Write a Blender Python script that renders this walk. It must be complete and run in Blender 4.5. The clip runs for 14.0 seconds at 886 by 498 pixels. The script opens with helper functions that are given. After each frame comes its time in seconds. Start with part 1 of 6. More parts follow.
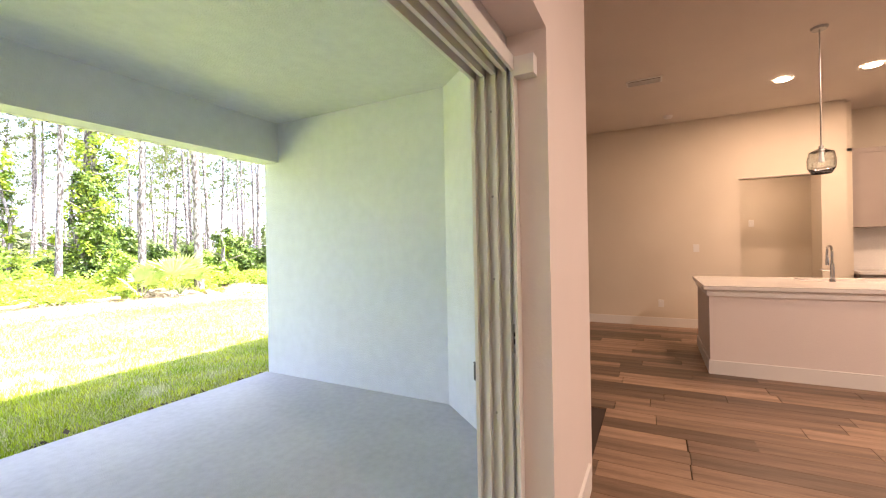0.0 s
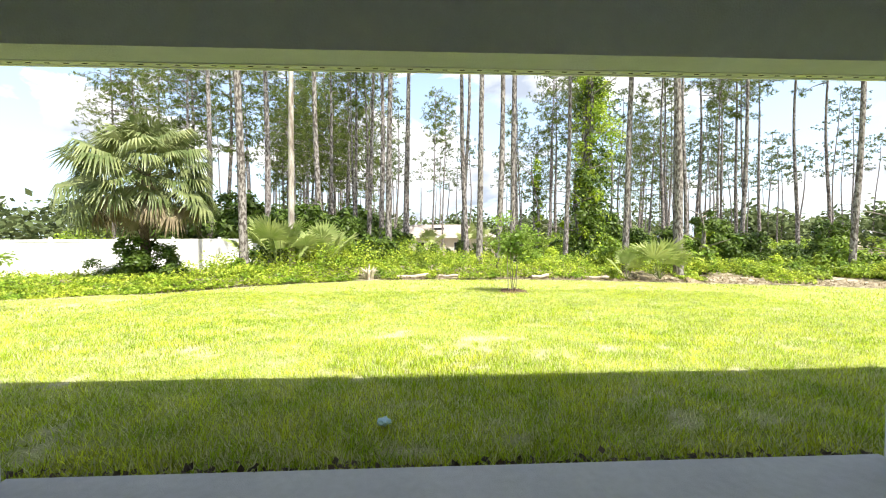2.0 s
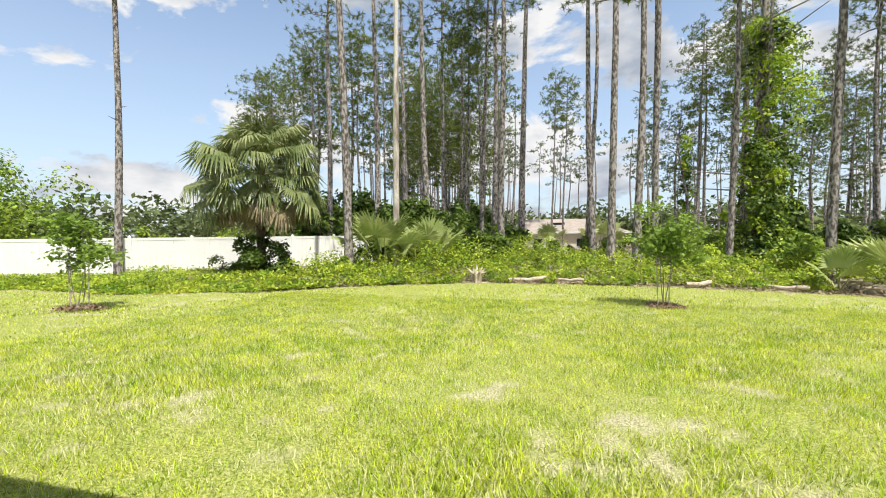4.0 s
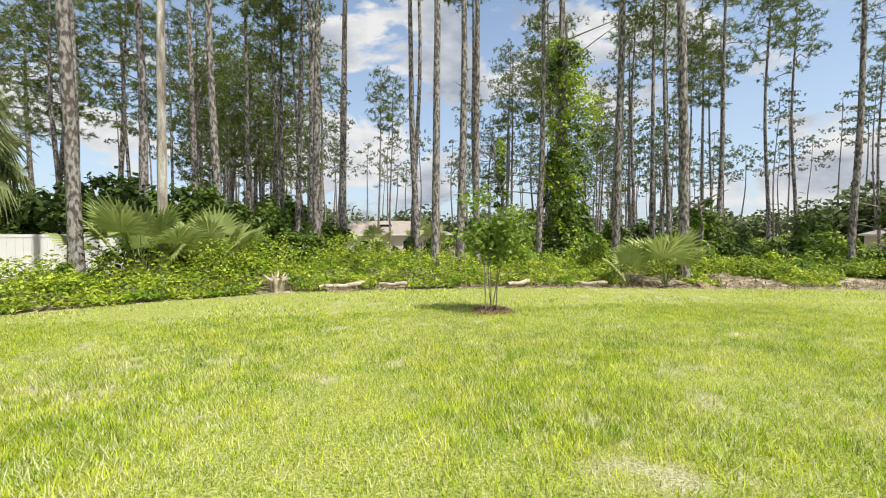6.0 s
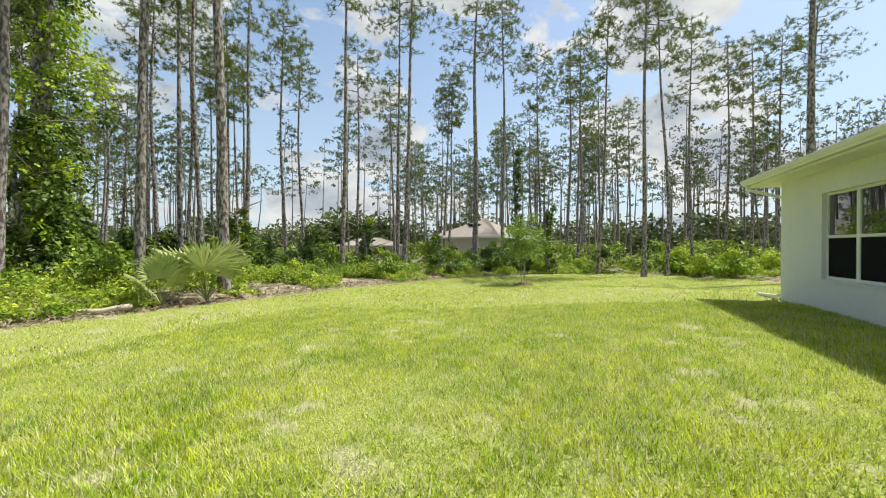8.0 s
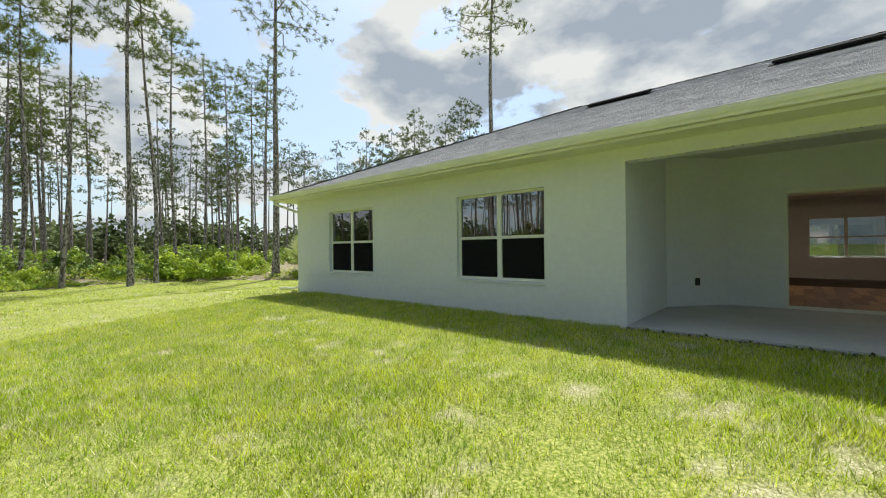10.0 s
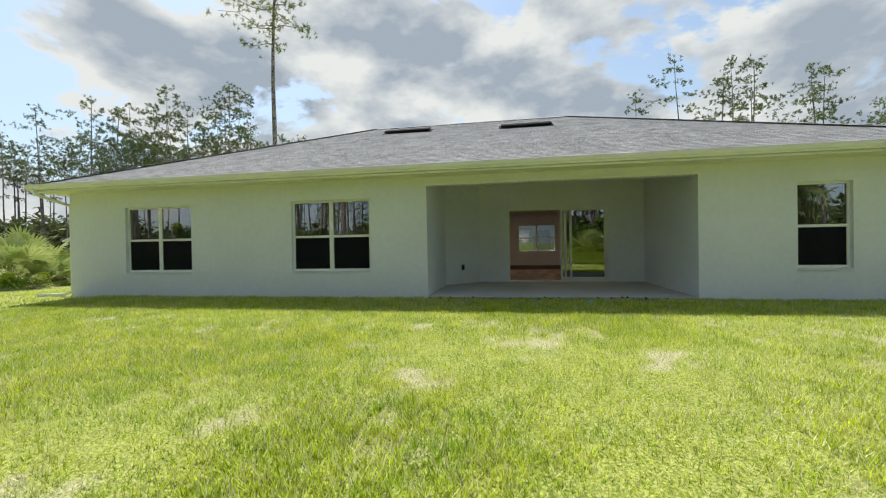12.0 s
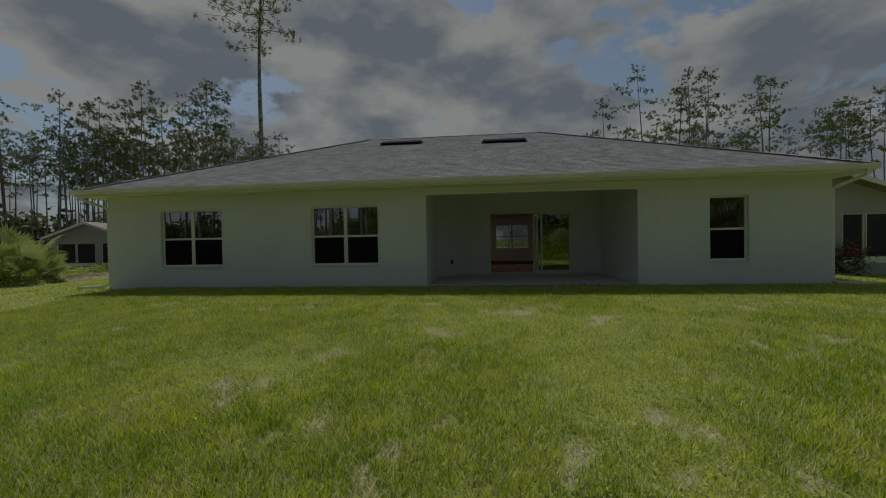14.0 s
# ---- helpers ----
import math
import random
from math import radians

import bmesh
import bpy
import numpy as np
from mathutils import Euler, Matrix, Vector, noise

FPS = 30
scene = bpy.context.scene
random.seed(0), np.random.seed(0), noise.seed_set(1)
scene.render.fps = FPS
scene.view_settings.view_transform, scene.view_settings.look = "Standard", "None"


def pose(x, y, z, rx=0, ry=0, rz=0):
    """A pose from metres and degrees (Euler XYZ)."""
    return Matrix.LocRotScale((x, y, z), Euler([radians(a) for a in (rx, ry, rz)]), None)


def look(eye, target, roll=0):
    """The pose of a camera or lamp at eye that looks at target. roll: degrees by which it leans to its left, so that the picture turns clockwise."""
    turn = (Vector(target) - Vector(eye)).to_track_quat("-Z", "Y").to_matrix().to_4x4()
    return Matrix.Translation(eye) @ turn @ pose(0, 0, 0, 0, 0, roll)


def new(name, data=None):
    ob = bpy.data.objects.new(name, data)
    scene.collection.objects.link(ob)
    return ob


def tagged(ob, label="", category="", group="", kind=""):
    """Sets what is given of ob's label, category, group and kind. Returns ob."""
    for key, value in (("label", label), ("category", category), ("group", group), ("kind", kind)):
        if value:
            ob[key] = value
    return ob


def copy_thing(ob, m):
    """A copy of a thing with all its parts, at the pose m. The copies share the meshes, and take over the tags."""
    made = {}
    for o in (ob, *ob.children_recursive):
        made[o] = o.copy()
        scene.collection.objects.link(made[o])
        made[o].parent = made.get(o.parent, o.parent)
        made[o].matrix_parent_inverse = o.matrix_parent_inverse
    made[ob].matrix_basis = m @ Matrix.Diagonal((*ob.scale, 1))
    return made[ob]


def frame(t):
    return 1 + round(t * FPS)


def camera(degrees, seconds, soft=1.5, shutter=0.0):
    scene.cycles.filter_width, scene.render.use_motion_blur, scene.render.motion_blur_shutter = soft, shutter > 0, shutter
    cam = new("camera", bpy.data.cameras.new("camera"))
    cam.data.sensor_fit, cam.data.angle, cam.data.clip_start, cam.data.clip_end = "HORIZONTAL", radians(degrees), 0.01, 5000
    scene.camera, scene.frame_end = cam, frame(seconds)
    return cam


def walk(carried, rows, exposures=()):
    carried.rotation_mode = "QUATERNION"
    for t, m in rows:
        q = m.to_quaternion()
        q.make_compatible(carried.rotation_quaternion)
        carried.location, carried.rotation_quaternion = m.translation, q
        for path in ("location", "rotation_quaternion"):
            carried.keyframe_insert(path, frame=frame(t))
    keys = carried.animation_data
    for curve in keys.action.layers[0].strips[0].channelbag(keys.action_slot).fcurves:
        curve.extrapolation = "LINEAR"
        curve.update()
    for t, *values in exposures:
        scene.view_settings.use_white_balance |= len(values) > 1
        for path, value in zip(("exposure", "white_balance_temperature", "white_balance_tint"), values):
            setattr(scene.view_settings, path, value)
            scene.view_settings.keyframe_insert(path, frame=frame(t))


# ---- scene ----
# ---- camera ----
cam = camera(95.0, 14.0, soft=1.1)
PATH = [
    (0, (12.347, 3.922, 1.426), (10.574, 2.997, 1.419), -1.1),
    (0.2, (12.23, 3.76, 1.434), (10.53, 2.71, 1.422), -0.9),
    (0.5, (12.10, 3.56, 1.44), (10.579, 2.261, 1.425), -0.5),
    (1, (11.875, 3.100, 1.530), (10.783, 1.426, 1.460), -0.9),
    (1.5, (11.79, 2.644, 1.515), (11.23, 0.725, 1.442), -1.0),
    (2, (12.07, 2.38, 1.435), (11.975, 0.383, 1.376), -0.1),
    (2.5, (12.033, 1.878, 1.450), (12.339, -0.097, 1.392), -0.2),
    (2.7, (12.03, 1.64, 1.455), (12.45, -0.315, 1.397), -0.3),
    (4.8, (11.978, -1.194, 1.395), (12.455, -3.135, 1.311), -0.5),
    (5, (11.919, -1.464, 1.363), (12.289, -3.428, 1.28), -0.4),
    (5.5, (11.764, -2.091, 1.265), (11.803, -4.089, 1.194), -0.3),
    (6, (11.631, -2.605, 1.23), (11.289, -4.575, 1.167), -0.2),
    (6.5, (11.422, -3.094, 1.223), (10.677, -4.949, 1.168), -0.1),
    (7, (11.19, -3.45, 1.215), (10.045, -5.088, 1.17), 0.0),
    (7.5, (11.028, -3.79, 1.222), (9.468, -5.041, 1.191), 0.1),
    (8, (11.065, -4.225, 1.188), (9.173, -4.872, 1.174), 0.1),
    (8.5, (11.095, -4.62, 1.18), (9.096, -4.56, 1.181), -0.1),
    (9, (11.03, -5.0, 1.205), (9.156, -4.302, 1.207), -0.5),
    (9.2, (11.08, -5.2, 1.20), (9.295, -4.297, 1.20), -0.6),
    (11.3, (11.055, -7.657, 1.179), (10.461, -5.747, 1.169), -0.9),
    (11.5, (11.052, -7.897, 1.179), (10.545, -5.962, 1.164), -1.0),
    (12, (11.003, -8.465, 1.142), (10.658, -6.495, 1.121), -1.0),
    (12.5, (10.964, -9.011, 1.15), (10.705, -7.028, 1.124), -1.0),
    (13, (10.891, -9.541, 1.175), (10.659, -7.555, 1.144), -1.0),
    (13.5, (10.833, -10.055, 1.164), (10.609, -8.067, 1.13), -1.0),
    (14, (10.759, -10.512, 1.183), (10.542, -8.524, 1.146), -1.0),
]
EXPOSURES = [(0.0, 3.2, 6100, 26), (0.5, 3.0, 6500, 27), (1.0, 2.35, 6500, 26), (1.5, 1.75, 6500, 15), (2.0, 1.2, 6500, 10), (2.7, 0.95, 6600, 10), (4.8, 0.35, 6500, 10), (6.8, 0.35, 6500, 9), (8.5, 0.35, 6500, 6), (13.2, 0.3, 6500, 5),
             (13.5, 0.0, 6500, 5), (13.75, -0.75, 6500, 5), (14.0, -1.6, 6500, 5)]
walk(cam, [(t, look(eye, target, roll)) for t, eye, target, roll in PATH], EXPOSURES)

# ---- world and sun ----
SUN_FROM = Vector((-1.0, 1.2, 2.85)).normalized()
SUN_EL = math.asin(SUN_FROM.z)
SUN_AZ = math.atan2(SUN_FROM.x, SUN_FROM.y)


def make_world():
    w = bpy.data.worlds.new("sky")
    scene.world = w
    w.use_nodes = True
    nt = w.node_tree
    n, l = nt.nodes, nt.links
    n.clear()
    sky = n.new("ShaderNodeTexSky")
    sky.sky_type = "NISHITA"
    sky.sun_disc = False
    sky.sun_elevation, sky.sun_rotation = SUN_EL, SUN_AZ
    sky.dust_density, sky.ozone_density = 1.6, 1.6
    b1 = n.new("ShaderNodeBackground")
    b1.inputs[1].default_value = 0.15
    l.new(sky.outputs[0], b1.inputs[0])
    tc = n.new("ShaderNodeTexCoord")
    sep = n.new("ShaderNodeSeparateXYZ")
    l.new(tc.outputs["Generated"], sep.inputs[0])
    # banks of cumulus
    dv = n.new("ShaderNodeVectorMath"); dv.operation = "MULTIPLY"; dv.inputs[1].default_value = (1.0, 1.0, 1.9)
    l.new(tc.outputs["Generated"], dv.inputs[0])
    nz = n.new("ShaderNodeTexNoise")
    nz.inputs["Scale"].default_value, nz.inputs["Detail"].default_value, nz.inputs["Roughness"].default_value = 3.1, 14.0, 0.58
    nz.inputs["Distortion"].default_value = 0.25
    off = n.new("ShaderNodeVectorMath"); off.operation = "ADD"; off.inputs[1].default_value = (3.3, 1.7, 0.4)
    l.new(dv.outputs[0], off.inputs[0]); l.new(off.outputs[0], nz.inputs["Vector"])
    # more cloud on the street side of the house than over the woods
    bias = n.new("ShaderNodeMath"); bias.operation = "MULTIPLY_ADD"; bias.inputs[1].default_value = 0.055; bias.inputs[2].default_value = 0.0
    l.new(sep.outputs[1], bias.inputs[0])
    add = n.new("ShaderNodeMath"); add.operation = "ADD"
    l.new(nz.outputs[0], add.inputs[0]); l.new(bias.outputs[0], add.inputs[1])
    rp = n.new("ShaderNodeValToRGB")
    rp.color_ramp.elements[0].position, rp.color_ramp.elements[1].position = 0.485, 0.53
    l.new(add.outputs[0], rp.inputs[0])
    nz2 = n.new("ShaderNodeTexNoise")
    nz2.inputs["Scale"].default_value, nz2.inputs["Detail"].default_value = 4.5, 13.0
    l.new(off.outputs[0], nz2.inputs["Vector"])
    rc = n.new("ShaderNodeValToRGB")
    rc.color_ramp.elements[0].position, rc.color_ramp.elements[1].position = 0.36, 0.56
    rc.color_ramp.elements[0].color, rc.color_ramp.elements[1].color = (0.46, 0.52, 0.62, 1), (1.0, 1.0, 1.0, 1)
    # thin edges shine, thick cores are grey
    core = n.new("ShaderNodeMath"); core.operation = "MULTIPLY_ADD"; core.inputs[1].default_value = -0.55; core.inputs[2].default_value = 0.30
    l.new(add.outputs[0], core.inputs[0])
    shade = n.new("ShaderNodeMath"); shade.operation = "ADD"
    l.new(nz2.outputs[0], shade.inputs[0]); l.new(core.outputs[0], shade.inputs[1])
    l.new(shade.outputs[0], rc.inputs[0])
    b2 = n.new("ShaderNodeBackground"); b2.inputs[1].default_value = 0.66
    l.new(rc.outputs[0], b2.inputs[0])
    mx = n.new("ShaderNodeMixShader")
    # summer haze towards the horizon
    hz = n.new("ShaderNodeMapRange")
    hz.inputs[1].default_value, hz.inputs[2].default_value, hz.inputs[3].default_value, hz.inputs[4].default_value = 0.0, 0.55, 0.7, 0.10
    l.new(sep.outputs[2], hz.inputs[0])
    b3 = n.new("ShaderNodeBackground"); b3.inputs[0].default_value, b3.inputs[1].default_value = (0.70, 0.85, 1.0, 1), 0.70
    hm = n.new("ShaderNodeMixShader")
    l.new(hz.outputs[0], hm.inputs[0]); l.new(b1.outputs[0], hm.inputs[1]); l.new(b3.outputs[0], hm.inputs[2])
    l.new(rp.outputs[0], mx.inputs[0]); l.new(hm.outputs[0], mx.inputs[1]); l.new(b2.outputs[0], mx.inputs[2])
    out = n.new("ShaderNodeOutputWorld")
    l.new(mx.outputs[0], out.inputs[0])


make_world()
sun_data = bpy.data.lights.new("sun", "SUN")
sun_data.energy, sun_data.angle, sun_data.color = 5.0, radians(0.55), (1.0, 0.95, 0.86)
sun = new("sun", sun_data)
sun.matrix_world = look((0, 0, 30), Vector((0, 0, 30)) - SUN_FROM)

# ---- materials ----


def mat(name, color, color2=None, scale=4.0, rough=0.7, bump=0.0, bump_scale=60.0, metal=0.0, spec=0.4, detail=5.0, fine=0.0,
        stretch=(1, 1, 1), island=0.0, obj_random=0.0, translucent=0.0, lo=0.35, hi=0.65, coat=0.0):
    """A two-scale procedural surface: large patches between two colours, fine grain, bump."""
    m = bpy.data.materials.new(name)
    m.use_nodes = True
    nt = m.node_tree
    n, l = nt.nodes, nt.links
    p = n["Principled BSDF"]
    p.inputs["Roughness"].default_value, p.inputs["Metallic"].default_value = rough, metal
    p.inputs["Specular IOR Level"].default_value = spec
    p.inputs["Coat Weight"].default_value = coat
    c1 = (*color, 1)
    c2 = (*(color2 or [c * 0.88 for c in color]), 1)
    tc = n.new("ShaderNodeTexCoord")
    mp = n.new("ShaderNodeMapping")
    mp.inputs["Scale"].default_value = stretch
    l.new(tc.outputs["Object"], mp.inputs[0])
    nz = n.new("ShaderNodeTexNoise")
    nz.inputs["Scale"].default_value, nz.inputs["Detail"].default_value = scale, detail
    l.new(mp.outputs[0], nz.inputs["Vector"])
    rp = n.new("ShaderNodeMapRange")
    rp.inputs[1].default_value, rp.inputs[2].default_value = lo, hi
    l.new(nz.outputs[0], rp.inputs[0])
    mx = n.new("ShaderNodeMix"); mx.data_type = "RGBA"
    mx.inputs["A"].default_value, mx.inputs["B"].default_value = c1, c2
    l.new(rp.outputs[0], mx.inputs["Factor"])
    col = mx.outputs["Result"]
    if fine:
        n2 = n.new("ShaderNodeTexNoise")
        n2.inputs["Scale"].default_value, n2.inputs["Detail"].default_value = scale * 14, 3
        l.new(mp.outputs[0], n2.inputs["Vector"])
        r2 = n.new("ShaderNodeMapRange")
        r2.inputs[1].default_value, r2.inputs[2].default_value = 0.3, 0.7
        r2.inputs[3].default_value, r2.inputs[4].default_value = 1 - fine, 1 + fine
        l.new(n2.outputs[0], r2.inputs[0])
        v = n.new("ShaderNodeVectorMath"); v.operation = "SCALE"
        l.new(col, v.inputs[0]); l.new(r2.outputs[0], v.inputs["Scale"])
        col = v.outputs[0]
    for amount, node, sock in ((island, "ShaderNodeNewGeometry", "Random Per Island"), (obj_random, "ShaderNodeObjectInfo", "Random")):
        if amount:
            g = n.new(node)
            r3 = n.new("ShaderNodeMapRange")
            r3.inputs[3].default_value, r3.inputs[4].default_value = 1 - amount, 1 + amount
            l.new(g.outputs[sock], r3.inputs[0])
            v = n.new("ShaderNodeVectorMath"); v.operation = "SCALE"
            l.new(col, v.inputs[0]); l.new(r3.outputs[0], v.inputs["Scale"])
            col = v.outputs[0]
    l.new(col, p.inputs["Base Color"])
    if bump:
        nb = n.new("ShaderNodeTexNoise")
        nb.inputs["Scale"].default_value, nb.inputs["Detail"].default_value = bump_scale, 4
        l.new(mp.outputs[0], nb.inputs["Vector"])
        b = n.new("ShaderNodeBump")
        b.inputs["Strength"].default_value, b.inputs["Distance"].default_value = bump, 0.01
        l.new(nb.outputs[0], b.inputs["Height"])
        l.new(b.outputs[0], p.inputs["Normal"])
    if translucent:
        t = n.new("ShaderNodeBsdfTranslucent")
        l.new(col, t.inputs[0])
        ms = n.new("ShaderNodeMixShader")
        ms.inputs[0].default_value = translucent
        l.new(p.outputs[0], ms.inputs[1]); l.new(t.outputs[0], ms.inputs[2])
        l.new(ms.outputs[0], n["Material Output"].inputs[0])
    return m


STUCCO = mat("stucco", (0.72, 0.745, 0.79), (0.685, 0.71, 0.755), 0.7, 0.9, 0.55, 90, spec=0.2, fine=0.03)
STUCCO_CEIL = mat("lanai_ceiling_stucco", (0.66, 0.68, 0.65), (0.61, 0.63, 0.60), 0.9, 0.9, 0.7, 70, spec=0.2, fine=0.04)
WHITE = mat("white_vinyl", (0.78, 0.79, 0.77), (0.73, 0.74, 0.72), 2.0, 0.4, 0.05, 30)
ALU = mat("white_powder_coat", (0.76, 0.77, 0.73), (0.70, 0.71, 0.67), 3.0, 0.38, 0.03, 40)
SOFFIT = mat("soffit_vinyl", (0.74, 0.75, 0.70), (0.70, 0.71, 0.66), 2.0, 0.55, 0.1, 30)
CONCRETE = mat("brushed_concrete", (0.50, 0.50, 0.525), (0.44, 0.44, 0.465), 1.3, 0.85, 0.35, 120, fine=0.06)
SHINGLE = mat("asphalt_shingle", (0.43, 0.425, 0.44), (0.35, 0.347, 0.36), 2.0, 0.95, 0.9, 220, spec=0.15, fine=0.22, island=0.13)
SHINGLE_BASE = mat("asphalt_shingle_field", (0.36, 0.355, 0.36), (0.28, 0.276, 0.283), 3.0, 0.95, 0.8, 90, spec=0.15, fine=0.2)
BLACK_METAL = mat("black_painted_metal", (0.022, 0.022, 0.024), (0.03, 0.03, 0.03), 5, 0.9, 0.05, spec=0.1)
DARK_PLASTIC = mat("dark_plastic", (0.035, 0.035, 0.037), None, 5, 0.45)
STEEL = mat("zinc_steel", (0.5, 0.5, 0.48), (0.38, 0.38, 0.37), 30, 0.35, metal=1.0)
CHROME = mat("polished_chrome", (0.78, 0.78, 0.78), (0.72, 0.72, 0.72), 10, 0.12, metal=1.0)
DRYWALL = mat("painted_drywall", (0.72, 0.655, 0.54), (0.69, 0.625, 0.51), 1.2, 0.75, 0.12, 80)
REVEAL = mat("painted_reveal", (0.78, 0.72, 0.68), (0.75, 0.69, 0.65), 1.2, 0.7, 0.12, 80)
CEIL_PAINT = mat("ceiling_paint", (0.72, 0.66, 0.58), (0.68, 0.62, 0.55), 1.0, 0.85, 0.3, 60)
TRIM = mat("white_trim_paint", (0.80, 0.79, 0.76), (0.77, 0.76, 0.73), 2.0, 0.4)
QUARTZ = mat("white_quartz", (0.78, 0.76, 0.73), (0.72, 0.70, 0.67), 3.0, 0.2, spec=0.5, fine=0.02)
CABINET = mat("taupe_cabinet_paint", (0.40, 0.35, 0.31), (0.37, 0.32, 0.285), 2.0, 0.45)
PLANK = mat("vinyl_plank", (0.31, 0.205, 0.135), (0.17, 0.11, 0.07), 2.2, 0.42, 0.12, 14, stretch=(7, 0.6, 1), fine=0.12, obj_random=0.58, spec=0.35)
SUBFLOOR = mat("plank_joint", (0.06, 0.04, 0.03), None, 4, 0.8)
BLIND = mat("blind_slat", (0.62, 0.62, 0.60), None, 4, 0.5)
BARK = mat("pine_bark", (0.10, 0.085, 0.077), (0.33, 0.305, 0.29), 9.0, 0.95, 1.0, 16, spec=0.1, fine=0.4, stretch=(1.2, 1.2, 0.6), lo=0.43, hi=0.57)
BARK_PALE = mat("stripped_pine", (0.52, 0.48, 0.43), (0.22, 0.18, 0.15), 2.2, 0.9, 0.8, 16, spec=0.1, fine=0.25, stretch=(1.2, 1.2, 0.35), lo=0.45, hi=0.62)
PALM_BARK = mat("palm_bark", (0.16, 0.125, 0.095), (0.09, 0.07, 0.055), 9, 0.95, 1.0, 30, spec=0.1, fine=0.3)
TWIG = mat("grey_twig", (0.22, 0.19, 0.16), (0.30, 0.27, 0.235), 6, 0.9, 0.4, 40, spec=0.1, fine=0.2)
NEEDLE = mat("pine_needles", (0.105, 0.15, 0.035), (0.21, 0.25, 0.07), 0.6, 0.7, island=0.5, translucent=0.3, spec=0.1)
NEEDLE_FAR = mat("pine_needles_distant", (0.09, 0.125, 0.045), (0.15, 0.185, 0.075), 0.1, 0.7, island=0.4, translucent=0.3, spec=0.2)
LEAF = mat("shrub_leaf", (0.12, 0.21, 0.018), (0.30, 0.39, 0.045), 1.3, 0.5, island=0.45, translucent=0.35, spec=0.35)
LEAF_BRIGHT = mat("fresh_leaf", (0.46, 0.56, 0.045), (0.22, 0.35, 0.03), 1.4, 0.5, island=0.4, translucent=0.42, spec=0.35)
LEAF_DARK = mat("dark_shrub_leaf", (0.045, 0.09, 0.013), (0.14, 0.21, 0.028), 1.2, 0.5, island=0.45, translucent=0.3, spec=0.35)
COVER = mat("ground_vine_leaf", (0.17, 0.29, 0.022), (0.46, 0.53, 0.06), 1.6, 0.5, island=0.4, translucent=0.4, spec=0.35)
SAPLING = mat("sapling_leaf", (0.17, 0.28, 0.045), (0.28, 0.38, 0.07), 1.2, 0.5, island=0.35, translucent=0.42, spec=0.35)
FROND_PALE = mat("palmetto_frond", (0.25, 0.33, 0.09), (0.44, 0.48, 0.20), 1.2, 0.42, island=0.3, translucent=0.3, spec=0.45)
FROND = mat("palm_frond", (0.10, 0.14, 0.04), (0.30, 0.33, 0.14), 1.6, 0.42, island=0.3, translucent=0.25, spec=0.45)
FROND_DRY = mat("dry_palm_frond", (0.33, 0.27, 0.17), (0.20, 0.155, 0.10), 2.0, 0.8, island=0.35, translucent=0.2, spec=0.2)
GRASS = mat("lawn_grass", (0.265, 0.395, 0.018), (0.545, 0.60, 0.055), 2.2, 0.6, island=0.55, translucent=0.42, spec=0.12)
STRAW = mat("dry_grass", (0.62, 0.61, 0.36), (0.52, 0.52, 0.25), 0.8, 0.8, island=0.3, translucent=0.3, spec=0.2)
MULCH = mat("wood_mulch", (0.17, 0.10, 0.065), (0.29, 0.20, 0.14), 9, 0.95, 0.8, 40, island=0.4)
LOG = mat("weathered_log", (0.58, 0.51, 0.41), (0.38, 0.31, 0.24), 6, 0.95, 0.8, 30, fine=0.2)
STAKE = mat("grey_wood_stake", (0.42, 0.38, 0.32), (0.33, 0.29, 0.24), 8, 0.9, 0.4, 40)
SOIL = mat("dark_soil", (0.055, 0.043, 0.032), (0.11, 0.085, 0.06), 7, 0.98, 1.0, 40, fine=0.3)
FAR_WALL = mat("neighbour_stucco", (0.62, 0.58, 0.50), (0.57, 0.53, 0.46), 0.8, 0.9, 0.3, 60)
PORCH_WALL = mat("grey_porch_wall", (0.40, 0.41, 0.40), (0.35, 0.36, 0.35), 0.8, 0.9, 0.3, 60)
FAR_ROOF = mat("neighbour_shingle", (0.36, 0.31, 0.275), (0.29, 0.25, 0.22), 2.0, 0.95, 0.5, 30, fine=0.12)
SCREEN_DARK = mat("porch_screen", (0.02, 0.021, 0.022), (0.03, 0.03, 0.03), 3, 0.8)
FLOWER = mat("pink_blossom", (0.42, 0.10, 0.14), (0.30, 0.06, 0.09), 6, 0.6, island=0.3, translucent=0.3)
TOY = mat("pale_blue_plastic", (0.35, 0.55, 0.62), None, 8, 0.4)


def glass_material():
    m = bpy.data.materials.new("window_glass")
    m.use_nodes = True
    p = m.node_tree.nodes["Principled BSDF"]
    p.inputs["Base Color"].default_value = (0.86, 0.9, 0.89, 1)
    p.inputs["Transmission Weight"].default_value = 1.0
    p.inputs["Roughness"].default_value, p.inputs["IOR"].default_value = 0.0, 1.9
    return m


GLASS = glass_material()
SOLAR_GLASS = glass_material()
SOLAR_GLASS.name = "solar_control_glass"
SOLAR_GLASS.node_tree.nodes["Principled BSDF"].inputs["Base Color"].default_value = (0.13, 0.16, 0.17, 1)
SOLAR_GLASS.node_tree.nodes["Principled BSDF"].inputs["IOR"].default_value = 2.8


